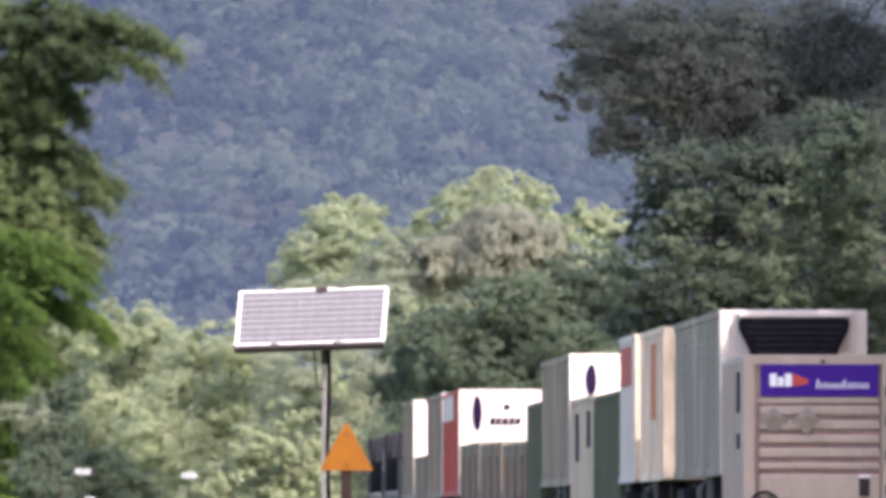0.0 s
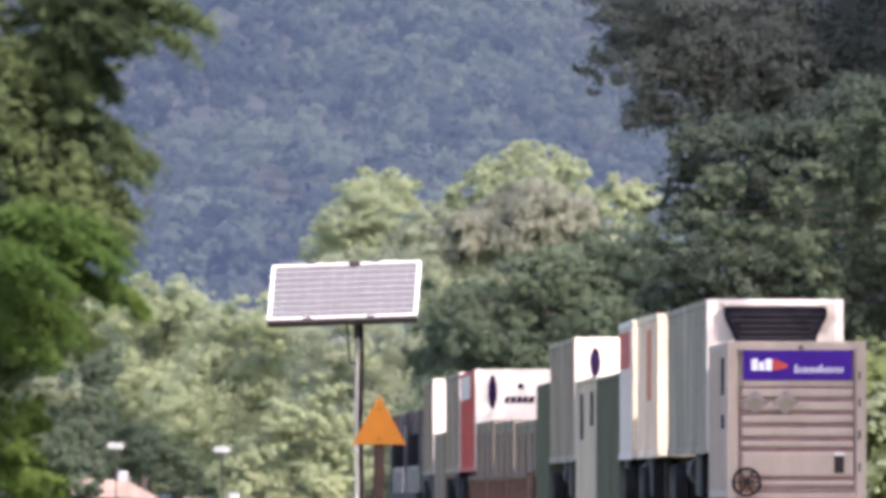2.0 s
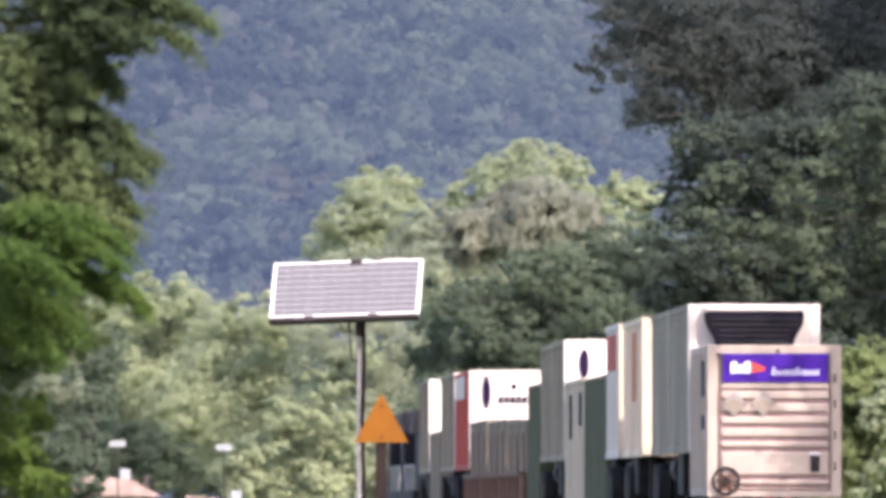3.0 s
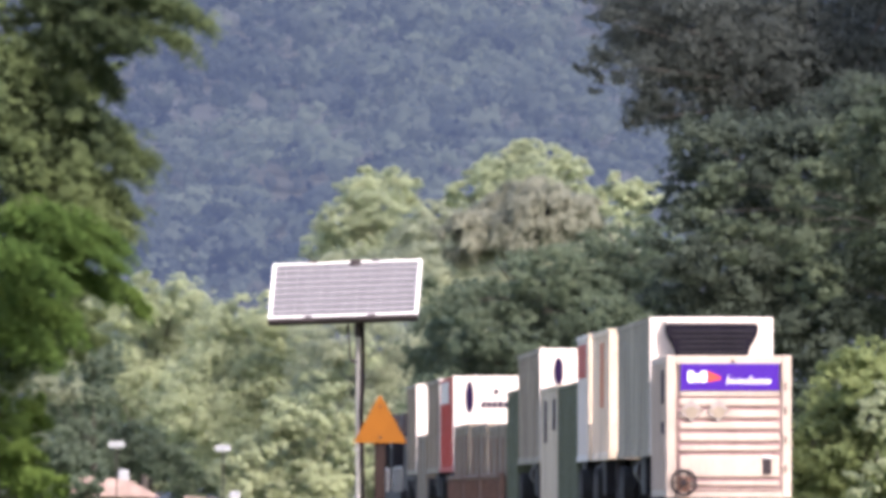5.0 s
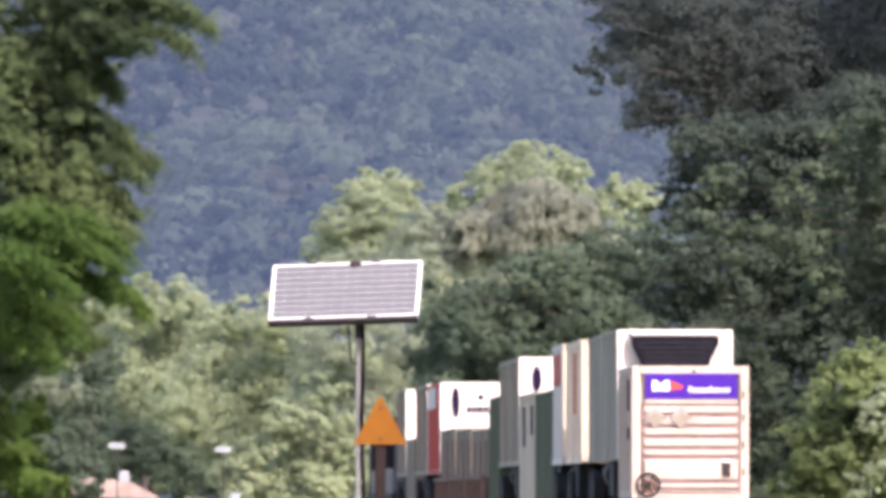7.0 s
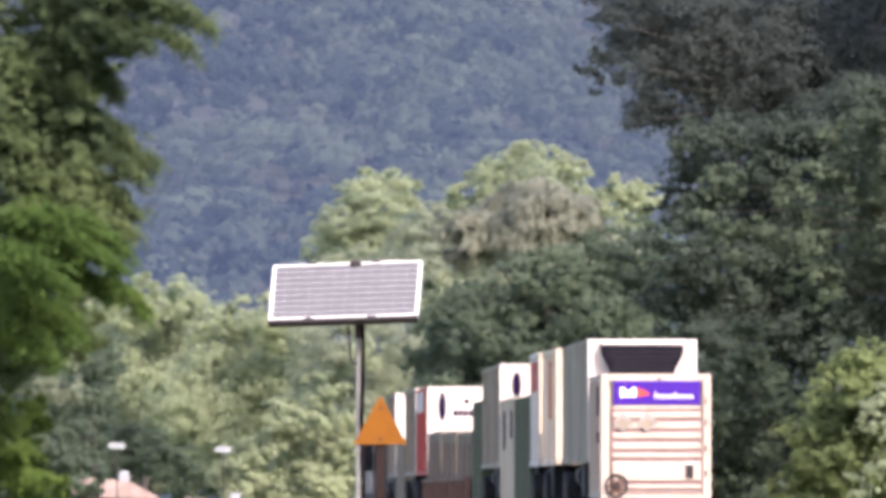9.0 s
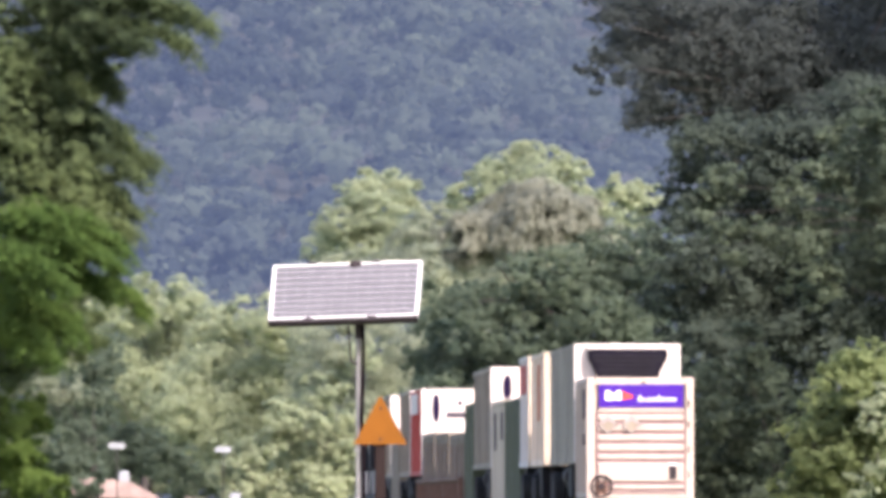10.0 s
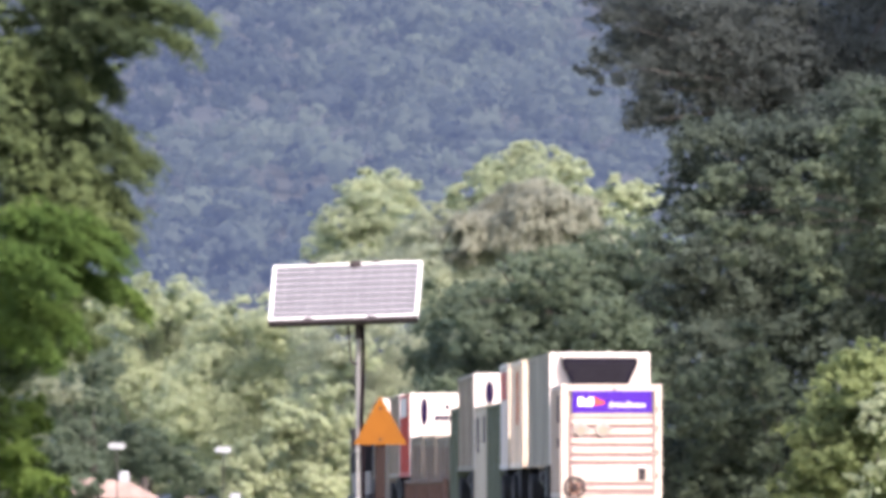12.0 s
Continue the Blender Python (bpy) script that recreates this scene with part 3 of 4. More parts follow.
tree("bush", "dark green undergrowth at the foot of the trees", "bush", (18.5, 320, -1), (18.5, 319, 2.5), 0.08,
     [("leaves", LEAF_FRONT, 0.085, 1.7, RIGHT_LOW)], 33)
tree("bush", "green bush with lighter leaf tips", "bush", (20, 301, -1), (20, 301, 4), 0.12,
     [("leaves", LEAF_BUSH, 0.08, 2.3, RIGHT_BUSH), ("brighter_leaves", LEAF_LIGHT, 0.07, 2, RIGHT_FLOWER)], 15)
tree("tree", "rounded mid-green tree in a line-side row", "tree", (24, 545, -1), (24, 544, 12), 0.35,
     [("crown", LEAF_MID, 0.125, 1.05, MID_A)], 16)
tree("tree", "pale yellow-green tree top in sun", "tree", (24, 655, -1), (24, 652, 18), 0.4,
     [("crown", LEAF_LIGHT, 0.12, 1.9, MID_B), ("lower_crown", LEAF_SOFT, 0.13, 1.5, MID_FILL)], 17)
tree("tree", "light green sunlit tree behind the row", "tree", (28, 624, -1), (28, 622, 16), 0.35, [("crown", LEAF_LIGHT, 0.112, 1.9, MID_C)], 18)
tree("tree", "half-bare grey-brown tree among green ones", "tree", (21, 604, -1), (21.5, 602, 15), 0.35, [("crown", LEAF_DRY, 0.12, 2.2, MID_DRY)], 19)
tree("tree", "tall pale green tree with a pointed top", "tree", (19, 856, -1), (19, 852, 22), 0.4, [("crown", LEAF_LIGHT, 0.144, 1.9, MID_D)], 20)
tree("tree", "broad green tree with leaf colours paled for haze", "tree", (23, 834, -1), (23, 832, 17), 0.4, [("crown", LEAF_SOFT, 0.144, 1.9, MID_E)], 21)
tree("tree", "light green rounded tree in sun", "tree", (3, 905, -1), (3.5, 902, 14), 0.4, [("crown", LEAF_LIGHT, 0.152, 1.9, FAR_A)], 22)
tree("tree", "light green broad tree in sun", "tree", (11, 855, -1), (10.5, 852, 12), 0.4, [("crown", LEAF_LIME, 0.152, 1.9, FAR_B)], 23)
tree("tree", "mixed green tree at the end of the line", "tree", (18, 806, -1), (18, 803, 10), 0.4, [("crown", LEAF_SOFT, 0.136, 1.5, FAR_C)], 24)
# darker leaves paint in the shade of the hollow between the trees
tree("tree", "undergrowth tree in a darker leaf colour for a shaded hollow", "tree", (3, 886, -1), (3, 884, 4), 0.3, [("crown", LEAF_MID, 0.152, 1.9, FAR_D)], 25)
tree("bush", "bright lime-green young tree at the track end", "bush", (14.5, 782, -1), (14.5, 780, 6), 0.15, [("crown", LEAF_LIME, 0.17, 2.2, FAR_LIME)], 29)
tree("hedge", "low green undergrowth closing the end of the line", "hedge", (9, 935, -1), (9, 935, 3), 0.2, [("leaves", LEAF_SOFT, 0.24, 2, FAR_HEDGE)], 26)
# the hedge's lit and shaded ends are painted with two leaf colours
tree("hedge", "low green undergrowth behind the near bush", "hedge", (-0.5, 420, -1), (-0.5, 420, 3), 0.12, [("leaves", LEAF_MID, 0.1, 2.0, [q for q in LEFT_HEDGE if q[0] > -1.9]), ("lit_tone_leaves", LEAF_SOFT, 0.1, 2.0, [q for q in LEFT_HEDGE if q[0] < -1.9])], 27)


def shade_row():
    """Trees added out of view on the sunny side to shade the track, thinned out at the end so that the shade fades."""
    rng = np.random.default_rng(31)
    for y, first, last, size, cover in [(y, 0, 207, 0.5, 1.9) for y in range(120, 206, 8)] + [(210, 205, 216, 0.085, 0.36), (218, 213, 225, 0.085, 0.14)]:
        x = 20.6 + rng.uniform(-0.4, 0.4)
        lobes = []
        for i in range(34 if first == 0 else 24):
            r = rng.uniform(1.3, 1.9)
            px, py = x + rng.uniform(-2.2, 3.4), y + rng.uniform(-4.2, 4.2)
            lean = (px - 19) * 1.78
            lobes.append((px, min(max(py, first - lean), last - lean - r), rng.uniform(4, 20.5), r))
        tree("tree", "unseen leafy tree added to shade the track", "tree", (x, y, -1), (x, y, 17), 0.3,
             [("crown", LEAF_DARK, size, cover, lobes)], 40 + y, "trees on the bank")


shade_row()


# ---- the train: everything is built with its rear end at y = 0, middle of the track at x = 0 ----
HALF = 1.295
CARGO = []      # (thing, metres ahead of the train's rear end)


def ride(ob, ahead):
    CARGO.append((ob, ahead))
    return ob


def bogie(parent, y):
    b = bmesh.new()
    for sx in (-1, 1):
        box(b, sx * 0.98 - 0.06, sx * 0.98 + 0.06, y - 1.1, y + 1.1, 0.35, 0.62, 0.03)
    box(b, -0.95, 0.95, y - 0.2, y + 0.2, 0.4, 0.66, 0.03)
    p = part("bogie", b, DARKSTEEL, parent)
    for dy in (-0.85, 0.85):
        for sx in (-0.75, 0.75):
            w = rod(bmesh.new(), (sx - 0.065, y + dy, 0.42), (sx + 0.065, y + dy, 0.42), 0.42, seg=24)
            rod(w, (sx - 0.1, y + dy, 0.42), (sx + 0.1, y + dy, 0.42), 0.12, seg=12)
            part("wheel", w, RAIL, p)


def flat_car(length, mat, label, ahead, wheel=False, side=0.0):
    """A low freight car; with side, a well car whose rusty side sills stand that high."""
    e = thing("freight_car", label, "freight car", group="freight cars of the train")
    part("centre_sill", box(bmesh.new(), -0.35, 0.35, 0.1, length - 0.1, 0.62, 0.98, 0.02), mat, e)
    k = max(2, int(length / 3))
    for i in range(k):
        y = 0.5 + (length - 1.0) * i / (k - 1)
        part("cross_bearer", box(bmesh.new(), -1.25, 1.25, y - 0.2, y + 0.2, 0.86, 1.0, 0.02), mat, e)
    if side:
        for sx in (-1, 1):
            b = box(bmesh.new(), sx * 1.42 - 0.07, sx * 1.42 + 0.07, 0.6, length - 0.6, 0.75, side, 0.02)
            for i in range(int(length / 1.6)):
                box(b, sx * 1.50 - 0.04, sx * 1.50 + 0.04, 1.2 + 1.6 * i, 1.32 + 1.6 * i, 0.8, side - 0.08)
            box(b, sx * 1.46 - 0.10, sx * 1.46 + 0.10, 0.6, length - 0.6, side - 0.02, side + 0.06, 0.01)
            part("side_sill", b, mat, e)
    bogie(e, 1.9), bogie(e, length - 1.9)
    b = box(bmesh.new(), -0.12, 0.12, -0.25, 0.3, 0.7, 0.9, 0.03)
    part("coupler", b, DARKSTEEL, e)
    if wheel:
        b = ring(bmesh.new(), (-0.93, -0.12, 1.62), 0.25, 0.026)
        for i in range(6):
            a = i * math.pi / 3
            rod(b, (-0.93, -0.12, 1.62), (-0.93 + 0.25 * math.cos(a), -0.12, 1.62 + 0.25 * math.sin(a)), 0.014, seg=8)
        rod(b, (-0.93, -0.15, 1.62), (-0.93, -0.09, 1.62), 0.075, seg=16)
        part("hand_brake_wheel", b, DARKSTEEL, e, "round spoked hand brake wheel")
        b = box(bmesh.new(), -1.06, -0.80, -0.08, 0.02, 1.18, 1.74, 0.02)
        part("brake_housing", b, RUST, e, "dark rusty brake gear box")
        b = box(bmesh.new(), -1.0, -0.86, -0.05, 0.02, 0.95, 1.2, 0.01)
        part("brake_stand", b, DARKSTEEL, e)
        for x in (-0.1, 0.25):
            part("marker_lamp", box(bmesh.new(), x - 0.07, x + 0.07, -0.10, 0.0, 1.16, 1.29, 0.02), RED, e, "small red marker lamp")
    return ride(e, ahead)


def post(parent, x, y, z0, z1, mat, name="corner_post", w=0.09):
    return part(name, box(bmesh.new(), x - w / 2, x + w / 2, y - w / 2, y + w / 2, z0, z1, 0.012), mat, parent)


def decal(name, parent, mat, outline, y, depth=0.008, label=""):
    return part(name, prism(bmesh.new(), outline, "y", y - depth, y), mat, parent, label)


def rect(x0, x1, z0, z1):
    return [(x0, z0), (x1, z0), (x1, z1), (x0, z1)]


def disc(cx, cz, rx, rz, n=16):
    return [(cx + rx * math.cos(2 * math.pi * i / n), cz + rz * math.sin(2 * math.pi * i / n)) for i in range(n)]


def container(length, z0, z1, mat, label, ahead):
    """A freight container: body, corrugated sides, corner posts, rails, door bars at its rear end."""
    e = thing("freight_container", label, "container", group="containers of the train")
    part("body", box(bmesh.new(), -HALF + 0.03, HALF - 0.03, 0.05, length - 0.03, z0 + 0.02, z1 - 0.02, 0.01), mat, e)
    for sx in (-1, 1):
        b = bmesh.new()
        n = int((length - 0.4) / 0.42)
        for i in range(n):
            y = 0.3 + (length - 0.6) * (i + 0.5) / n
            box(b, min(sx * (HALF - 0.035), sx * HALF), max(sx * (HALF - 0.035), sx * HALF), y - 0.11, y + 0.11, z0 + 0.16, z1 - 0.14, 0.006)
        part("side_corrugation", b, mat, e)
        for y in (0.06, length - 0.06):
            post(e, sx * (HALF - 0.05), y, z0, z1, mat, w=0.12)
        part("side_rail", box(bmesh.new(), sx * (HALF - 0.04) - 0.05, sx * (HALF - 0.04) + 0.05, 0.12, length - 0.12, z1 - 0.11, z1, 0.01), mat, e)
    for x in (-0.62, 0.62):
        part("door", box(bmesh.new(), x - 0.57, x + 0.57, 0.0, 0.05, z0 + 0.12, z1 - 0.12, 0.012), mat, e)
        for dx in (-0.25, 0.25):
            part("lock_bar", rod(bmesh.new(), (x + dx, -0.03, z0 + 0.08), (x + dx, -0.03, z1 - 0.08), 0.02, seg=8), STEEL, e)
    part("roof", box(bmesh.new(), -HALF + 0.05, HALF - 0.05, 0.1, length - 0.1, z1 - 0.025, z1 + 0.004), mat, e)
    return ride(e, ahead)


def trailer(length, z0, z1, mat, label, ahead, end="unit", side=None, plain_end=None, beads=False):
    """A road trailer on its car: box body, rear frame or cooling unit, legs, side skirt gear and a pair of axles."""
    e = thing("semi_trailer", label, "trailer", group="trailers of the train")
    part("body", box(bmesh.new(), -HALF, HALF, 0.0, length, z0, z1, 0.03), mat, e)
    for sx in (-1, 1):
        b = bmesh.new()
        n = int(length / 0.6)
        if beads:
            for i in range(15):
                z = z0 + 0.25 + (z1 - z0 - 0.45) * i / 14
                box(b, min(sx * HALF, sx * (HALF + 0.014)), max(sx * HALF, sx * (HALF + 0.014)), 0.25, length - 0.2, z - 0.035, z + 0.035)
            n = 4
        for i in range(1, n):
            y = length * i / n
            box(b, min(sx * HALF, sx * (HALF + 0.012)), max(sx * HALF, sx * (HALF + 0.012)), y - 0.03, y + 0.03, z0 + 0.15, z1 - 0.12)
        part("side_rib", b, side or mat, e)
        part("top_rail", box(bmesh.new(), sx * (HALF + 0.005) - 0.02, sx * (HALF + 0.005) + 0.02, 0.0, length, z1 - 0.12, z1 + 0.01, 0.008), side or mat, e)
        part("bottom_rail", box(bmesh.new(), sx * (HALF + 0.005) - 0.02, sx * (HALF + 0.005) + 0.02, 0.0, length, z0 - 0.02, z0 + 0.13, 0.008), side or mat, e)
    face = plain_end or WHITE
    for sx in (-1, 1):
        part("end_post", box(bmesh.new(), sx * (HALF - 0.09) - 0.11, sx * (HALF - 0.09) + 0.11, -0.05, 0.02, z0, z1 + 0.005, 0.03), face, e)
    part("end_panel", box(bmesh.new(), -HALF + 0.2, HALF - 0.2, -0.03, 0.01, z0, z1, 0.01), face, e)
    part("end_header", box(bmesh.new(), -HALF + 0.2, HALF - 0.2, -0.06, 0.01, z1 - 0.1, z1 + 0.008, 0.015), face, e)
    if end == "unit":
        u = prism(bmesh.new(), [(-0.98, z1 - 0.14), (0.98, z1 - 0.14), (0.98, z1 - 0.34), (0.78, z1 - 0.72), (0.74, z1 - 1.9), (-0.74, z1 - 1.9),
                                (-0.78, z1 - 0.72), (-0.98, z1 - 0.34)], "y", -0.42, -0.03)
        bmesh.ops.bevel(u, geom=u.edges[:], offset=0.03, segments=2, affect="EDGES")
        unit = part("cooling_unit", u, GRILLE, e, "black refrigeration unit with louvres")
        for i in range(6):
            z = z1 - 0.30 - 0.11 * i
            w = 0.86 if i < 2 else 0.70
            part("louvre", box(bmesh.new(), -w, w, -0.455, -0.425, z - 0.022, z + 0.022, 0.006), BLACK, unit)
        part("unit_cap", box(bmesh.new(), -1.0, 1.0, -0.40, -0.02, z1 - 0.135, z1 - 0.03, 0.03), face, e)
    for sx in (-1, 1):
        gear = bmesh.new()
        for y in (2.6, 2.9):
            box(gear, sx * 0.95 - 0.06, sx * 0.95 + 0.06, y - 0.06, y + 0.06, 1.0, z0, 0.01)
        box(gear, sx * 0.95 - 0.15, sx * 0.95 + 0.15, 2.5, 3.0, 1.0, 1.05, 0.01)
        part("landing_gear", gear, DARKSTEEL, e)
    # black block added to darken the space below and hide the background
    part("under_dark_block", box(bmesh.new(), -0.62, 0.62, 0.6, length - 0.4, 1.12, z0 - 0.003, 0.03), BLACK, e)
    part("under_box", box(bmesh.new(), -1.2, -0.7, 4.2, 6.4, 1.35, z0, 0.05), BLACK, e)
    part("fuel_tank", rod(bmesh.new(), (-0.95, 7.2, z0 - 0.32), (-0.95, 9.0, z0 - 0.32), 0.3, seg=18), DARKSTEEL, e)
    for y in (length - 3.2, length - 1.9):
        for sx in (-1, 1):
            for x in (1.2, 0.88):
                w = rod(bmesh.new(), (sx * x - 0.13, y, 1.5), (sx * x + 0.13, y, 1.5), 0.5, seg=24)
                t = part("wheel", w, RUBBER, e)
                part("rim", rod(bmesh.new(), (sx * x - 0.135, y, 1.5), (sx * x + 0.135, y, 1.5), 0.27, seg=18), DARKSTEEL, t)
    return ride(e, ahead)


def rear_container():
    """The last container: roll-up slatted door, frame, purple header board, hazard diamonds, latch."""
    z0, z1, n = 1.32, 4.23, 6.5
    e = thing("freight_container", "light grey container with slatted roll-up door and purple header board", "container",
              group="containers of the train")
    part("body", box(bmesh.new(), -HALF, HALF, 0.1, n, z0, z1, 0.02), DOORGREY, e)
    for sx in (-1, 1):
        part("corner_post", box(bmesh.new(), sx * (HALF - 0.10) - 0.10, sx * (HALF - 0.10) + 0.10, -0.02, 0.14, z0 - 0.02, z1 + 0.01, 0.025), DOORGREY, e)
        b = bmesh.new()
        for i in range(1, 14):
            y = n * i / 14
            box(b, min(sx * HALF, sx * (HALF + 0.014)), max(sx * HALF, sx * (HALF + 0.014)), y - 0.025, y + 0.025, z0 + 0.15, z1 - 0.12)
        part("side_rib", b, DOORGREY, e)
        for za, zb, ya, yb in ((3.25, 3.95, 0.9, 1.7), (2.62, 2.88, 0.9, 1.7)):
            part("side_board", box(bmesh.new(), min(sx * (HALF + 0.002), sx * (HALF + 0.02)), max(sx * (HALF + 0.002), sx * (HALF + 0.02)), ya, yb, za, zb), OVAL, e,
                 "purple painted panel")
    part("header", box(bmesh.new(), -HALF + 0.2, HALF - 0.2, -0.02, 0.1, 4.06, z1 + 0.006, 0.02), DOORGREY, e)
    part("threshold", box(bmesh.new(), -HALF + 0.2, HALF - 0.2, -0.04, 0.1, z0 - 0.02, z0 + 0.10, 0.02), DOORGREY, e)
    part("header_board", box(bmesh.new(), -1.0, 1.04, -0.005, 0.06, 3.40, 4.10, 0.01), DOORGREY, e)
    sign = part("logo_board", box(bmesh.new(), -1.0, 1.04, -0.03, -0.006, 3.51, 4.07, 0.008), PURPLE, e, "purple board with white and red marks")
    # the marks as plain shapes: white blocks, red wedge, thin white bars
    y = -0.031
    for x0, x1, za, zb in ((-0.84, -0.72, 3.69, 3.91), (-0.70, -0.60, 3.69, 3.85), (-0.58, -0.46, 3.69, 3.91)):
        decal("mark", sign, LETTER, rect(x0, x1, za, zb), y)
    decal("red_mark", sign, REDMARK, [(-0.44, 3.69), (-0.17, 3.74), (-0.17, 3.80), (-0.44, 3.92)], y)
    for i in range(14):
        x, hi = -0.04 + 0.066 * i, 3.81 if i in (0, 7) else 3.75
        decal("mark", sign, LETTER, [(x, 3.65), (x + 0.028, 3.65), (x + 0.05, hi), (x + 0.022, hi)], y)
    for za, zb in ((1.44, 1.50), (1.50, 1.68), (1.68, 2.22), (2.22, 2.42), (2.42, 2.67), (2.67, 2.90), (2.90, 3.15), (3.15, 3.39)):
        part("slat", box(bmesh.new(), -1.02, 1.05, -0.02, 0.06, za + 0.042, zb - 0.042, min(0.035, (zb - za) * 0.2)), DOORGREY, e)
    part("door_backing", box(bmesh.new(), -1.06, 1.08, 0.04, 0.095, z0 + 0.1, 3.42), GROOVE, e)
    for x in (-0.77, -0.21):
        d = part("hazard_holder", prism(bmesh.new(), [(x, 2.86), (x + 0.26, 3.09), (x, 3.34), (x - 0.26, 3.09)], "y", -0.05, -0.02), HOLDER, e,
                 "empty diamond placard holder")
        ring_b = prism(bmesh.new(), disc(x, 3.06, 0.13, 0.13), "y", -0.06, -0.05)
        part("placard_plate", ring_b, GREY, d)
        part("hinge_plate", prism(bmesh.new(), rect(x - 0.22, x + 0.22, 3.08, 3.13), "y", -0.066, -0.06), GREY, d)
    b = box(bmesh.new(), 0.70, 0.88, -0.05, -0.02, 1.79, 2.10, 0.015)
    part("latch", b, DARKSTEEL, e, "dark recessed door latch")
    part("latch_cap", box(bmesh.new(), 0.70, 0.88, -0.07, -0.02, 2.11, 2.17, 0.01), ALU, e)
    for z in (1.9, 2.5, 3.1, 3.6):
        part("hinge", box(bmesh.new(), 1.15, 1.19, -0.04, -0.02, z - 0.08, z + 0.08, 0.008), DARKSTEEL, e)
    part("marker_lamp", box(bmesh.new(), 0.04, 0.12, -0.05, -0.02, 4.09, 4.15, 0.015), DARKSTEEL, e)
    return ride(e, 0.0)


def reefer_marks(e, z1):
    """Dark oval and plain bars on the white end of a trailer."""
    y = -0.062
    decal("oval_mark", e, OVAL, disc(-0.76, z1 - 0.70, 0.14, 0.53), y, label="dark purple oval")
    for i in range(5):
        x = -0.40 + 0.19 * i
        decal("mark", e, OVAL, [(x, z1 - 1.04), (x + 0.15, z1 - 1.04), (x + 0.20, z1 - 0.84), (x + 0.05, z1 - 0.84)], y)
    decal("mark", e, OVAL, disc(0.12, z1 - 0.52, 0.10, 0.09), y)


def locomotive(ahead):
    e = thing("locomotive", "black diesel freight locomotive at the head of the train", "locomotive", group="locomotives")
    n = 21.5
    part("frame", box(bmesh.new(), -1.5, 1.5, 0, n, 1.1, 1.55, 0.04), BLACK, e)
    part("long_hood", box(bmesh.new(), -1.0, 1.0, 1.2, n - 6, 1.55, 4.5, 0.12), DARKSTEEL, e)
    part("radiator", prism(bmesh.new(), [(-1.5, 3.7), (1.5, 3.7), (1.35, 4.6), (-1.35, 4.6)], "y", 1.6, 5.5), BLACK, e)
    part("cab", box(bmesh.new(), -1.45, 1.45, n - 6, n - 3.2, 1.55, 4.65, 0.1), BLACK, e)
    part("nose", box(bmesh.new(), -1.0, 1.0, n - 3.2, n - 0.8, 1.55, 3.2, 0.15), BLACK, e)
    for sx in (-1, 1):
        part("cab_window", box(bmesh.new(), sx * 1.46 - 0.01, sx * 1.46 + 0.01, n - 5.4, n - 3.9, 3.3, 4.1, 0.003), CELL, e)
        b = rod(bmesh.new(), (sx * 1.42, 0.4, 2.5), (sx * 1.42, n - 6.2, 2.5), 0.025, seg=8)
        for i in range(9):
            rod(b, (sx * 1.42, 0.4 + 1.86 * i, 1.55), (sx * 1.42, 0.4 + 1.86 * i, 2.5), 0.02, seg=8)
        part("handrail", b, STEEL, e)
    for i in range(3):
        part("exhaust_fan", rod(bmesh.new(), (0, 2.4 + 1.2 * i, 4.5), (0, 2.4 + 1.2 * i, 4.72), 0.5, seg=20), DARKSTEEL, e)
    part("fuel_tank", box(bmesh.new(), -1.3, 1.3, 8, 13.5, 0.35, 1.1, 0.1), BLACK, e)
    bogie(e, 3.2), bogie(e, n - 3.2)
    return ride(e, ahead)


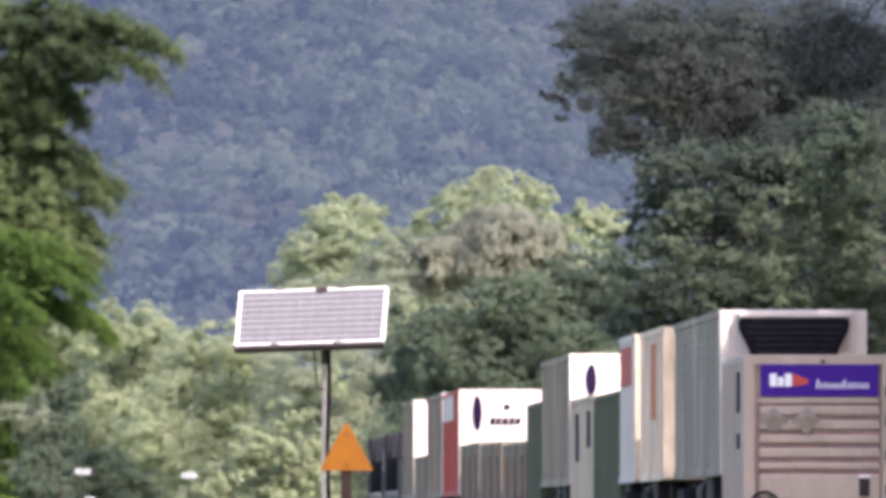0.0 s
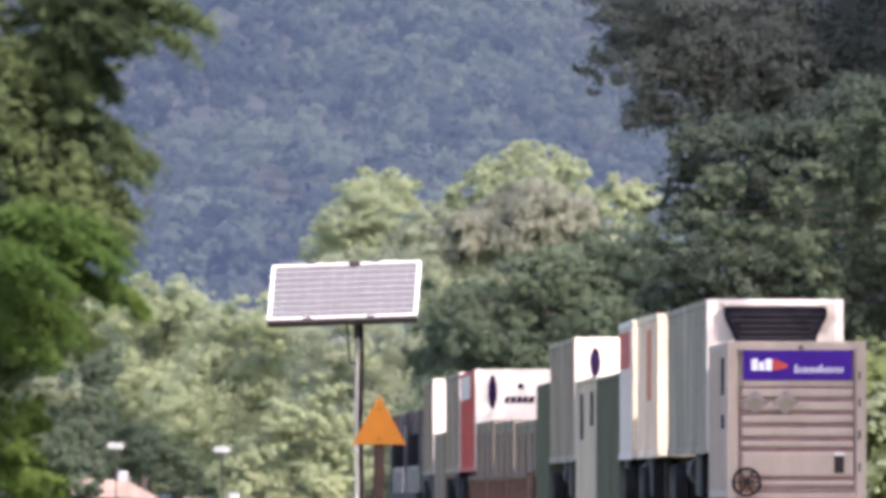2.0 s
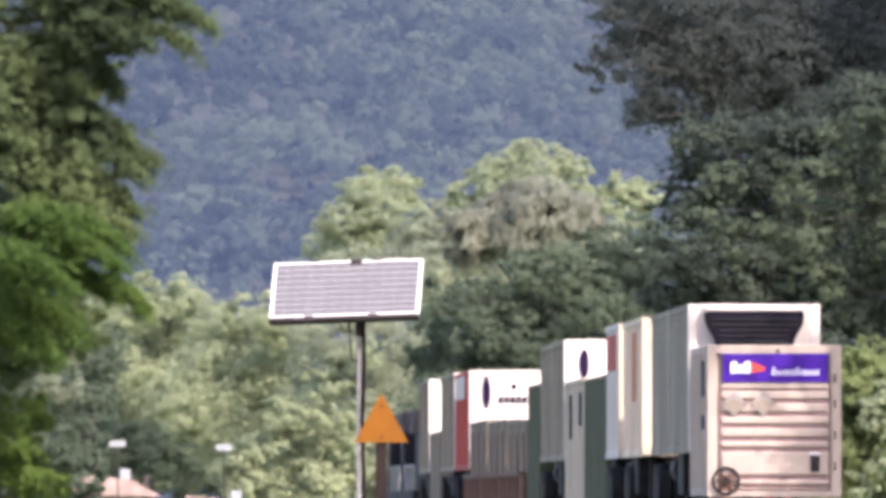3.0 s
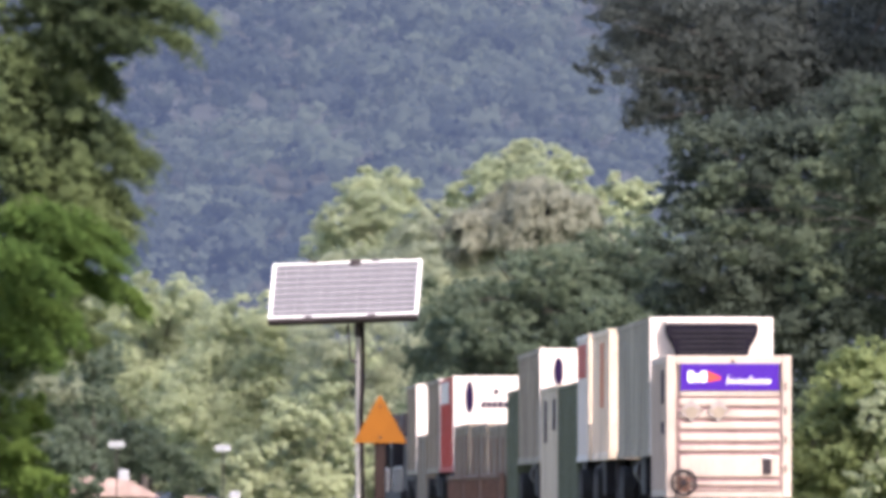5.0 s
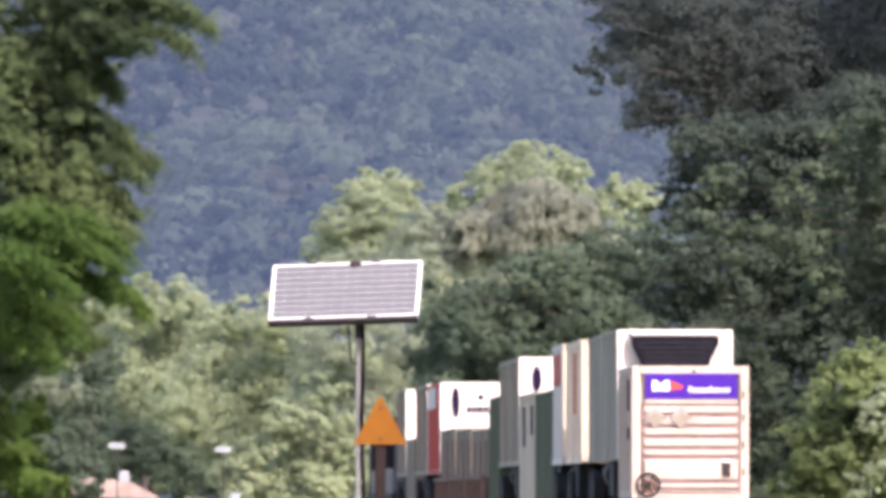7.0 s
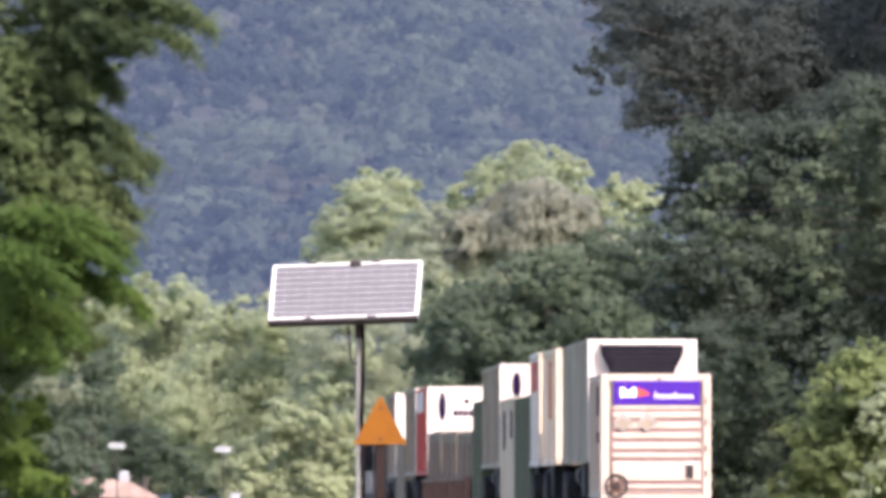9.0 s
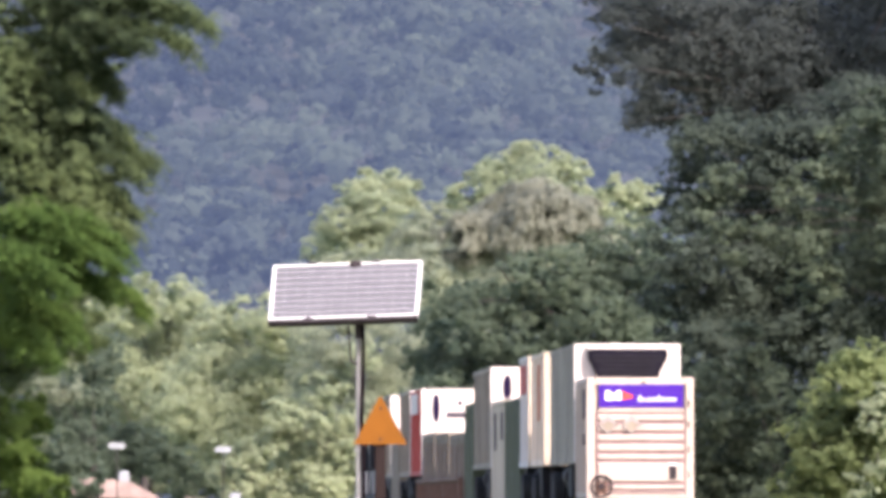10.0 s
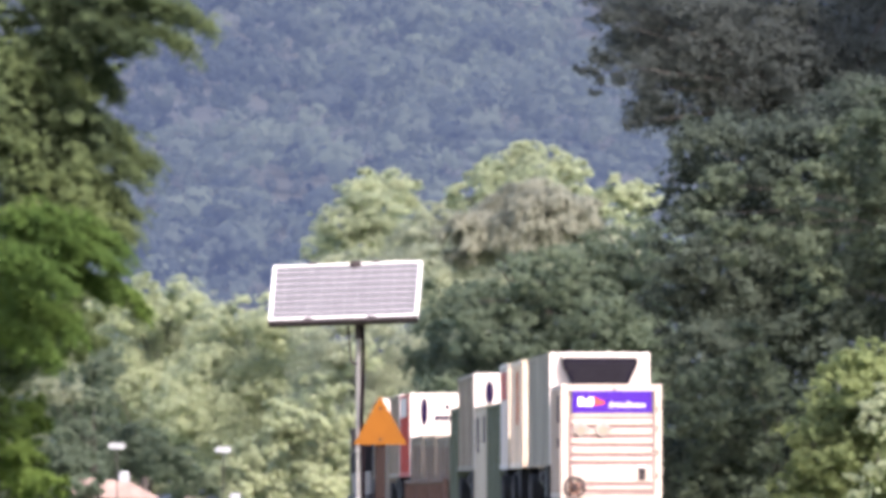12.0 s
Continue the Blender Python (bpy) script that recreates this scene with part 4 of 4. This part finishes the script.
def train():
    rear_container()
    flat_car(40.8, RUST, "rust-brown spine car carrying trailers", 0.05, wheel=True)
    a = trailer(15.6, 2.2, 5.13, GREY, "grey refrigerated trailer with black cooling unit", 7.0, "unit", GREY, None, True)
    b = trailer(9.2, 2.2, 5.18, BLUSH, "short cream-pink road trailer with faded stripe", 27.0, "plain", BLUSH, CREAM)
    part("stripe", box(bmesh.new(), -HALF - 0.02, -HALF - 0.002, 3.0, 4.6, 3.4, 4.9), ORANGE, b, "faded orange stripe")
    b = trailer(6.6, 2.2, 5.22, WHITE, "short white road trailer with red top panel", 38.4, "plain", WHITE, CREAM)
    part("stripe", box(bmesh.new(), -HALF - 0.02, -HALF - 0.002, 1.5, 6.2, 4.2, 5.0), RED, b, "red painted panel")
    flat_car(42.0, RUST, "rust-brown flat car carrying containers", 41.9)
    container(12.2, 1.0, 4.15, GREEN, "dark green corrugated freight container", 45.0)
    g = container(11.9, 1.0, 4.2, CREAM, "pale grey-white corrugated freight container with purple bars", 57.4)
    for y, za, zb in ((1.6, 3.05, 3.85), (7.4, 2.75, 3.85)):
        part("side_mark", box(bmesh.new(), -HALF - 0.012, -HALF - 0.002, y, y + 1.7, za, zb), OVAL, g, "purple painted bar")
    d = trailer(16.2, 2.25, 5.28, GREY, "grey refrigerated trailer with white end", 69.7, "plain", GREY)
    decal("oval_mark", d, OVAL, disc(-0.80, 4.68, 0.13, 0.37), -0.062, label="dark purple oval")
    flat_car(25.0, RUST, "rust-brown flat car carrying a container", 84.4)
    container(8.4, 1.0, 4.35, GREEN, "dark green corrugated freight container", 86.6)
    for i in range(3):
        flat_car(17.0, RUST, "rusty brown well car with high side sills", 95.2 + 17.2 * i, side=1.95)
        g = container(16.0, 1.0, 3.45 + 0.11 * i, RIBGREY, "weathered grey corrugated freight container", 95.7 + 17.2 * i)
        for k in range(3):
            part("side_stake", box(bmesh.new(), -HALF - 0.05, -HALF, 2.2 + 5.2 * k, 3.9 + 5.2 * k, 1.1, 3.1 + 0.11 * i, 0.01), STAKE, g, "brown stained side stake")
    flat_car(33.0, RUST, "rust-brown flat car carrying trailers", 146.8)
    f = trailer(15.4, 2.2, 5.36, RED, "red trailer with white cooling end", 147.0, "plain", RED)
    reefer_marks(f, 5.36)
    part("stripe", box(bmesh.new(), -HALF - 0.02, -HALF - 0.002, 5, 14, 4.5, 5.3), WHITE, f, "white painted panel")
    trailer(15.6, 2.2, 5.45, GREY, "grey road trailer with white end", 163.2, "plain", GREY)
    flat_car(28.0, RUST, "rust-brown flat car carrying mixed loads", 180.2)
    container(12.2, 1.0, 3.6, RIBGREY, "weathered grey corrugated freight container", 180.5)
    trailer(13.5, 2.2, 5.55, GREY, "grey road trailer with white end", 193.6, "plain", GREY)
    locomotive(209.0)
    locomotive(231.0)


train()


# ---- solar panel and warning sign beside the line ----
def solar_panel():
    y, X = 109.0, 2.345
    e = thing("solar_panel", "white-framed solar panel on a galvanised pole", "solar panel", (X, y, -1.0))
    part("pole", rod(bmesh.new(), (0, 0, 0), (0, 0, 4.0), 0.025, seg=18), ZINC, e, "galvanised steel pole")
    w, h = 1.388, 0.625
    u, v = Vector((1.42, -0.215, 0.045)).normalized(), Vector((0.052, 0.40, 0.53)).normalized()
    n = v.cross(u)
    m = Matrix(((u.x, n.x, v.x, -0.122), (u.y, n.y, v.y, -0.05), (u.z, n.z, v.z, 4.272), (0, 0, 0, 1)))

    def add(name, bm, mat, parent, label=""):
        bm.transform(m)
        return part(name, bm, mat, parent, label)
    back = add("panel", box(bmesh.new(), -w / 2, w / 2, 0.0, 0.035, -h / 2, h / 2, 0.004), CELL, e, "glass-faced cell panel")
    for a in (box(bmesh.new(), -w / 2 - 0.017, w / 2 + 0.017, -0.012, 0.05, h / 2 - 0.004, h / 2 + 0.017, 0.006),
              box(bmesh.new(), -w / 2 - 0.017, w / 2 + 0.017, -0.012, 0.05, -h / 2 - 0.017, -h / 2 + 0.004, 0.006),
              box(bmesh.new(), -w / 2 - 0.017, -w / 2 + 0.012, -0.011, 0.05, -h / 2, h / 2, 0.006),
              box(bmesh.new(), w / 2 - 0.012, w / 2 + 0.017, -0.011, 0.05, -h / 2, h / 2, 0.006)):
        add("frame_bar", a, FRAME, e, "white frame bar")
    for i in range(1, 9):
        z = -h / 2 + h * i / 9
        add("cell_row_line", box(bmesh.new(), -w / 2 + 0.02, w / 2 - 0.02, -0.004, 0.001, z - 0.0028, z + 0.0028), CELLGAP, back)
    for i in range(1, 12):
        x = -w / 2 + w * i / 12
        add("cell_column_line", box(bmesh.new(), x - 0.0007, x + 0.0007, -0.003, 0.001, -h / 2 + 0.01, h / 2 - 0.01), CELLGAP, back)
    for x in (-0.33, 0.27):
        for z in (-h / 2 - 0.02, h / 2 + 0.02):
            add("clamp", box(bmesh.new(), x - 0.04, x + 0.04, -0.02, 0.06, z - 0.011, z + 0.011, 0.004), DARKSTEEL, e)
    add("under_rail", box(bmesh.new(), -w / 2 - 0.017, w / 2 + 0.017, -0.02, 0.05, -h / 2 - 0.066, -h / 2 - 0.026, 0.004), DARKSTEEL, e, "dark mounting rail")
    part("bracket", box(bmesh.new(), -0.03, 0.035, -0.03, 0.12, 3.82, 4.0, 0.01), DARKSTEEL, e)
    part("pole_cap", box(bmesh.new(), -0.07, 0.03, 0.1, 0.18, 4.5, 4.56, 0.01), DARKSTEEL, e)
    b = rod(bmesh.new(), (-0.10, -0.02, 4.0), (-0.07, -0.045, 3.6), 0.009, seg=8)
    rod(b, (-0.07, -0.045, 3.6), (-0.01, -0.045, 3.58), 0.012, seg=8)
    part("strut", b, DARKSTEEL, e)
    pts = [(0.040 + 0.008 * math.sin(i * 0.9), -0.04, 3.95 - 0.18 * i) for i in range(22)]
    b = tube(bmesh.new(), pts, 0.019)
    part("cable", b, RUBBERBLACK, e, "black cable clipped to the pole")
    for z in (1.15, 1.75, 2.3, 2.75):
        part("cable_clip", rod(bmesh.new(), (0, 0, z), (0, 0, z + 0.02), 0.042, seg=14), STEEL, e)


def warning_sign():
    y, X = 105.0, 2.46
    e = thing("warning_sign", "orange-yellow triangular sign on a brown wooden post", "sign", (X, y, -1.0))
    b = box(bmesh.new(), -0.048, 0.048, -0.03, 0.05, 0.0, 2.95, 0.008)
    part("post", b, POSTWOOD, e, "weathered brown wooden post")
    t = prism(bmesh.new(), [(-0.245, 2.80), (0.245, 2.80), (0.012, 3.23), (-0.012, 3.23)], "y", -0.05, -0.04)
    plate = part("sign_plate", t, SIGN, e, "plain orange-yellow triangle")
    for z in (2.85, 3.13):
        part("bolt", rod(bmesh.new(), (0, -0.06, z), (0, -0.045, z), 0.013, seg=12), DARKSTEEL, plate)


solar_panel()
warning_sign()


def far_plate(x, y, z, w):
    """A white plate on a thin post far down the line."""
    e = thing("track_sign", "white sign plate on a thin post", "sign", (x, y, -1.0), "white plates down the line")
    part("post", rod(bmesh.new(), (0, 0, 0), (0, 0, z + 0.9), 0.045, seg=10), DARKSTEEL, e)
    b = prism(bmesh.new(), [(-w / 2, z + 0.78), (w / 2, z + 0.78), (w / 2 + 0.12, z + 0.98), (w / 2, z + 1.2), (-w / 2, z + 1.2), (-w / 2 - 0.12, z + 0.98)],
              "y", -0.16, -0.06)
    part("plate", b, PLATE, e, "white plate")


def shed(x, y, w, eave, ridge, roof, label):
    e = thing("shed", label, "shed", (x, y, -1.0))
    part("wall", box(bmesh.new(), -w / 2, w / 2, 0, 5, 0, eave + 1, 0.02), RIBGREY, e)
    part("roof", prism(bmesh.new(), [(-w / 2 - 0.3, eave + 0.9), (w / 2 + 0.5, eave + 0.75), (w * 0.22, ridge + 0.45), (-w / 2 - 0.2, ridge + 0.9)], "y", -0.4, 5.4), roof, e,
         "weathered pinkish roof")
    part("chimney", box(bmesh.new(), w * 0.05, w * 0.05 + 0.75, 0.5, 1.3, eave + 1, ridge + 1.2, 0.12), PLATE, e, "white chimney block")
    part("door", box(bmesh.new(), -0.5, 0.5, -0.06, 0.0, 0, 2.0, 0.02), BARK, e)


ROOF = material("pink_weathered_roof", (0.27, 0.195, 0.165), 0.8, vary=0.3, scale=1.5, bump=0.3)
TANROOF = material("tan_roof", (0.20, 0.155, 0.135), 0.85, vary=0.3, scale=1.5, bump=0.3)
far_plate(0.45, 760, 4.85, 0.9)
far_plate(7.45, 760, 4.6, 0.9)
shed(0.3, 772, 5.2, 1.6, 3.0, ROOF, "low shed with a pinkish weathered roof")
shed(7.7, 768, 5.0, 0.6, 1.55, TANROOF, "low tan-roofed shed half hidden by bushes")


def flyer():
    """A dark insect that darts across close to the camera."""
    e = thing("butterfly", "dark reddish-brown butterfly in flight", "butterfly", (0, 0, 0))
    part("body", rod(bmesh.new(), (-0.012, 0, 0), (0.014, 0, 0), 0.0028, 0.0018, 10), BLACK, e)
    for s in (-1, 1):
        b = prism(bmesh.new(), [(-0.005, 0.0), (-0.024, 0.020), (-0.020, 0.034), (0.004, 0.044), (0.020, 0.030), (0.022, 0.008), (0.010, 0.0)], "y", -0.0004, 0.0004)
        b.transform(pose(0, 0, 0, 28 * s, 0, 0))
        part("wing", b, WING, e)
    return e


WING = material("dark_wing_scales", (0.05, 0.012, 0.018), 0.7, vary=0.3, scale=200)
FLYER = flyer()


def motions():
    def rear(t):
        return 198.2 * (1 + 0.0397 * t + 0.0000394 * t * t)
    for ob, ahead in CARGO:
        walk(ob, [(t, pose(TX, rear(t) + ahead, 0)) for t in (0, 1, 2, 3, 4, 5, 6, 7, 8, 9, 10, 11, 12)])
    walk(FLYER, [(0, pose(-6, 16, 1.2)), (6.6, pose(-1.2, 16, 2.1)), (6.8, pose(0.439, 16, 1.832, 8, 10, 0)), (7.0, pose(2.4, 16, 2.0)), (12, pose(8, 16, 1.2))])


motions()
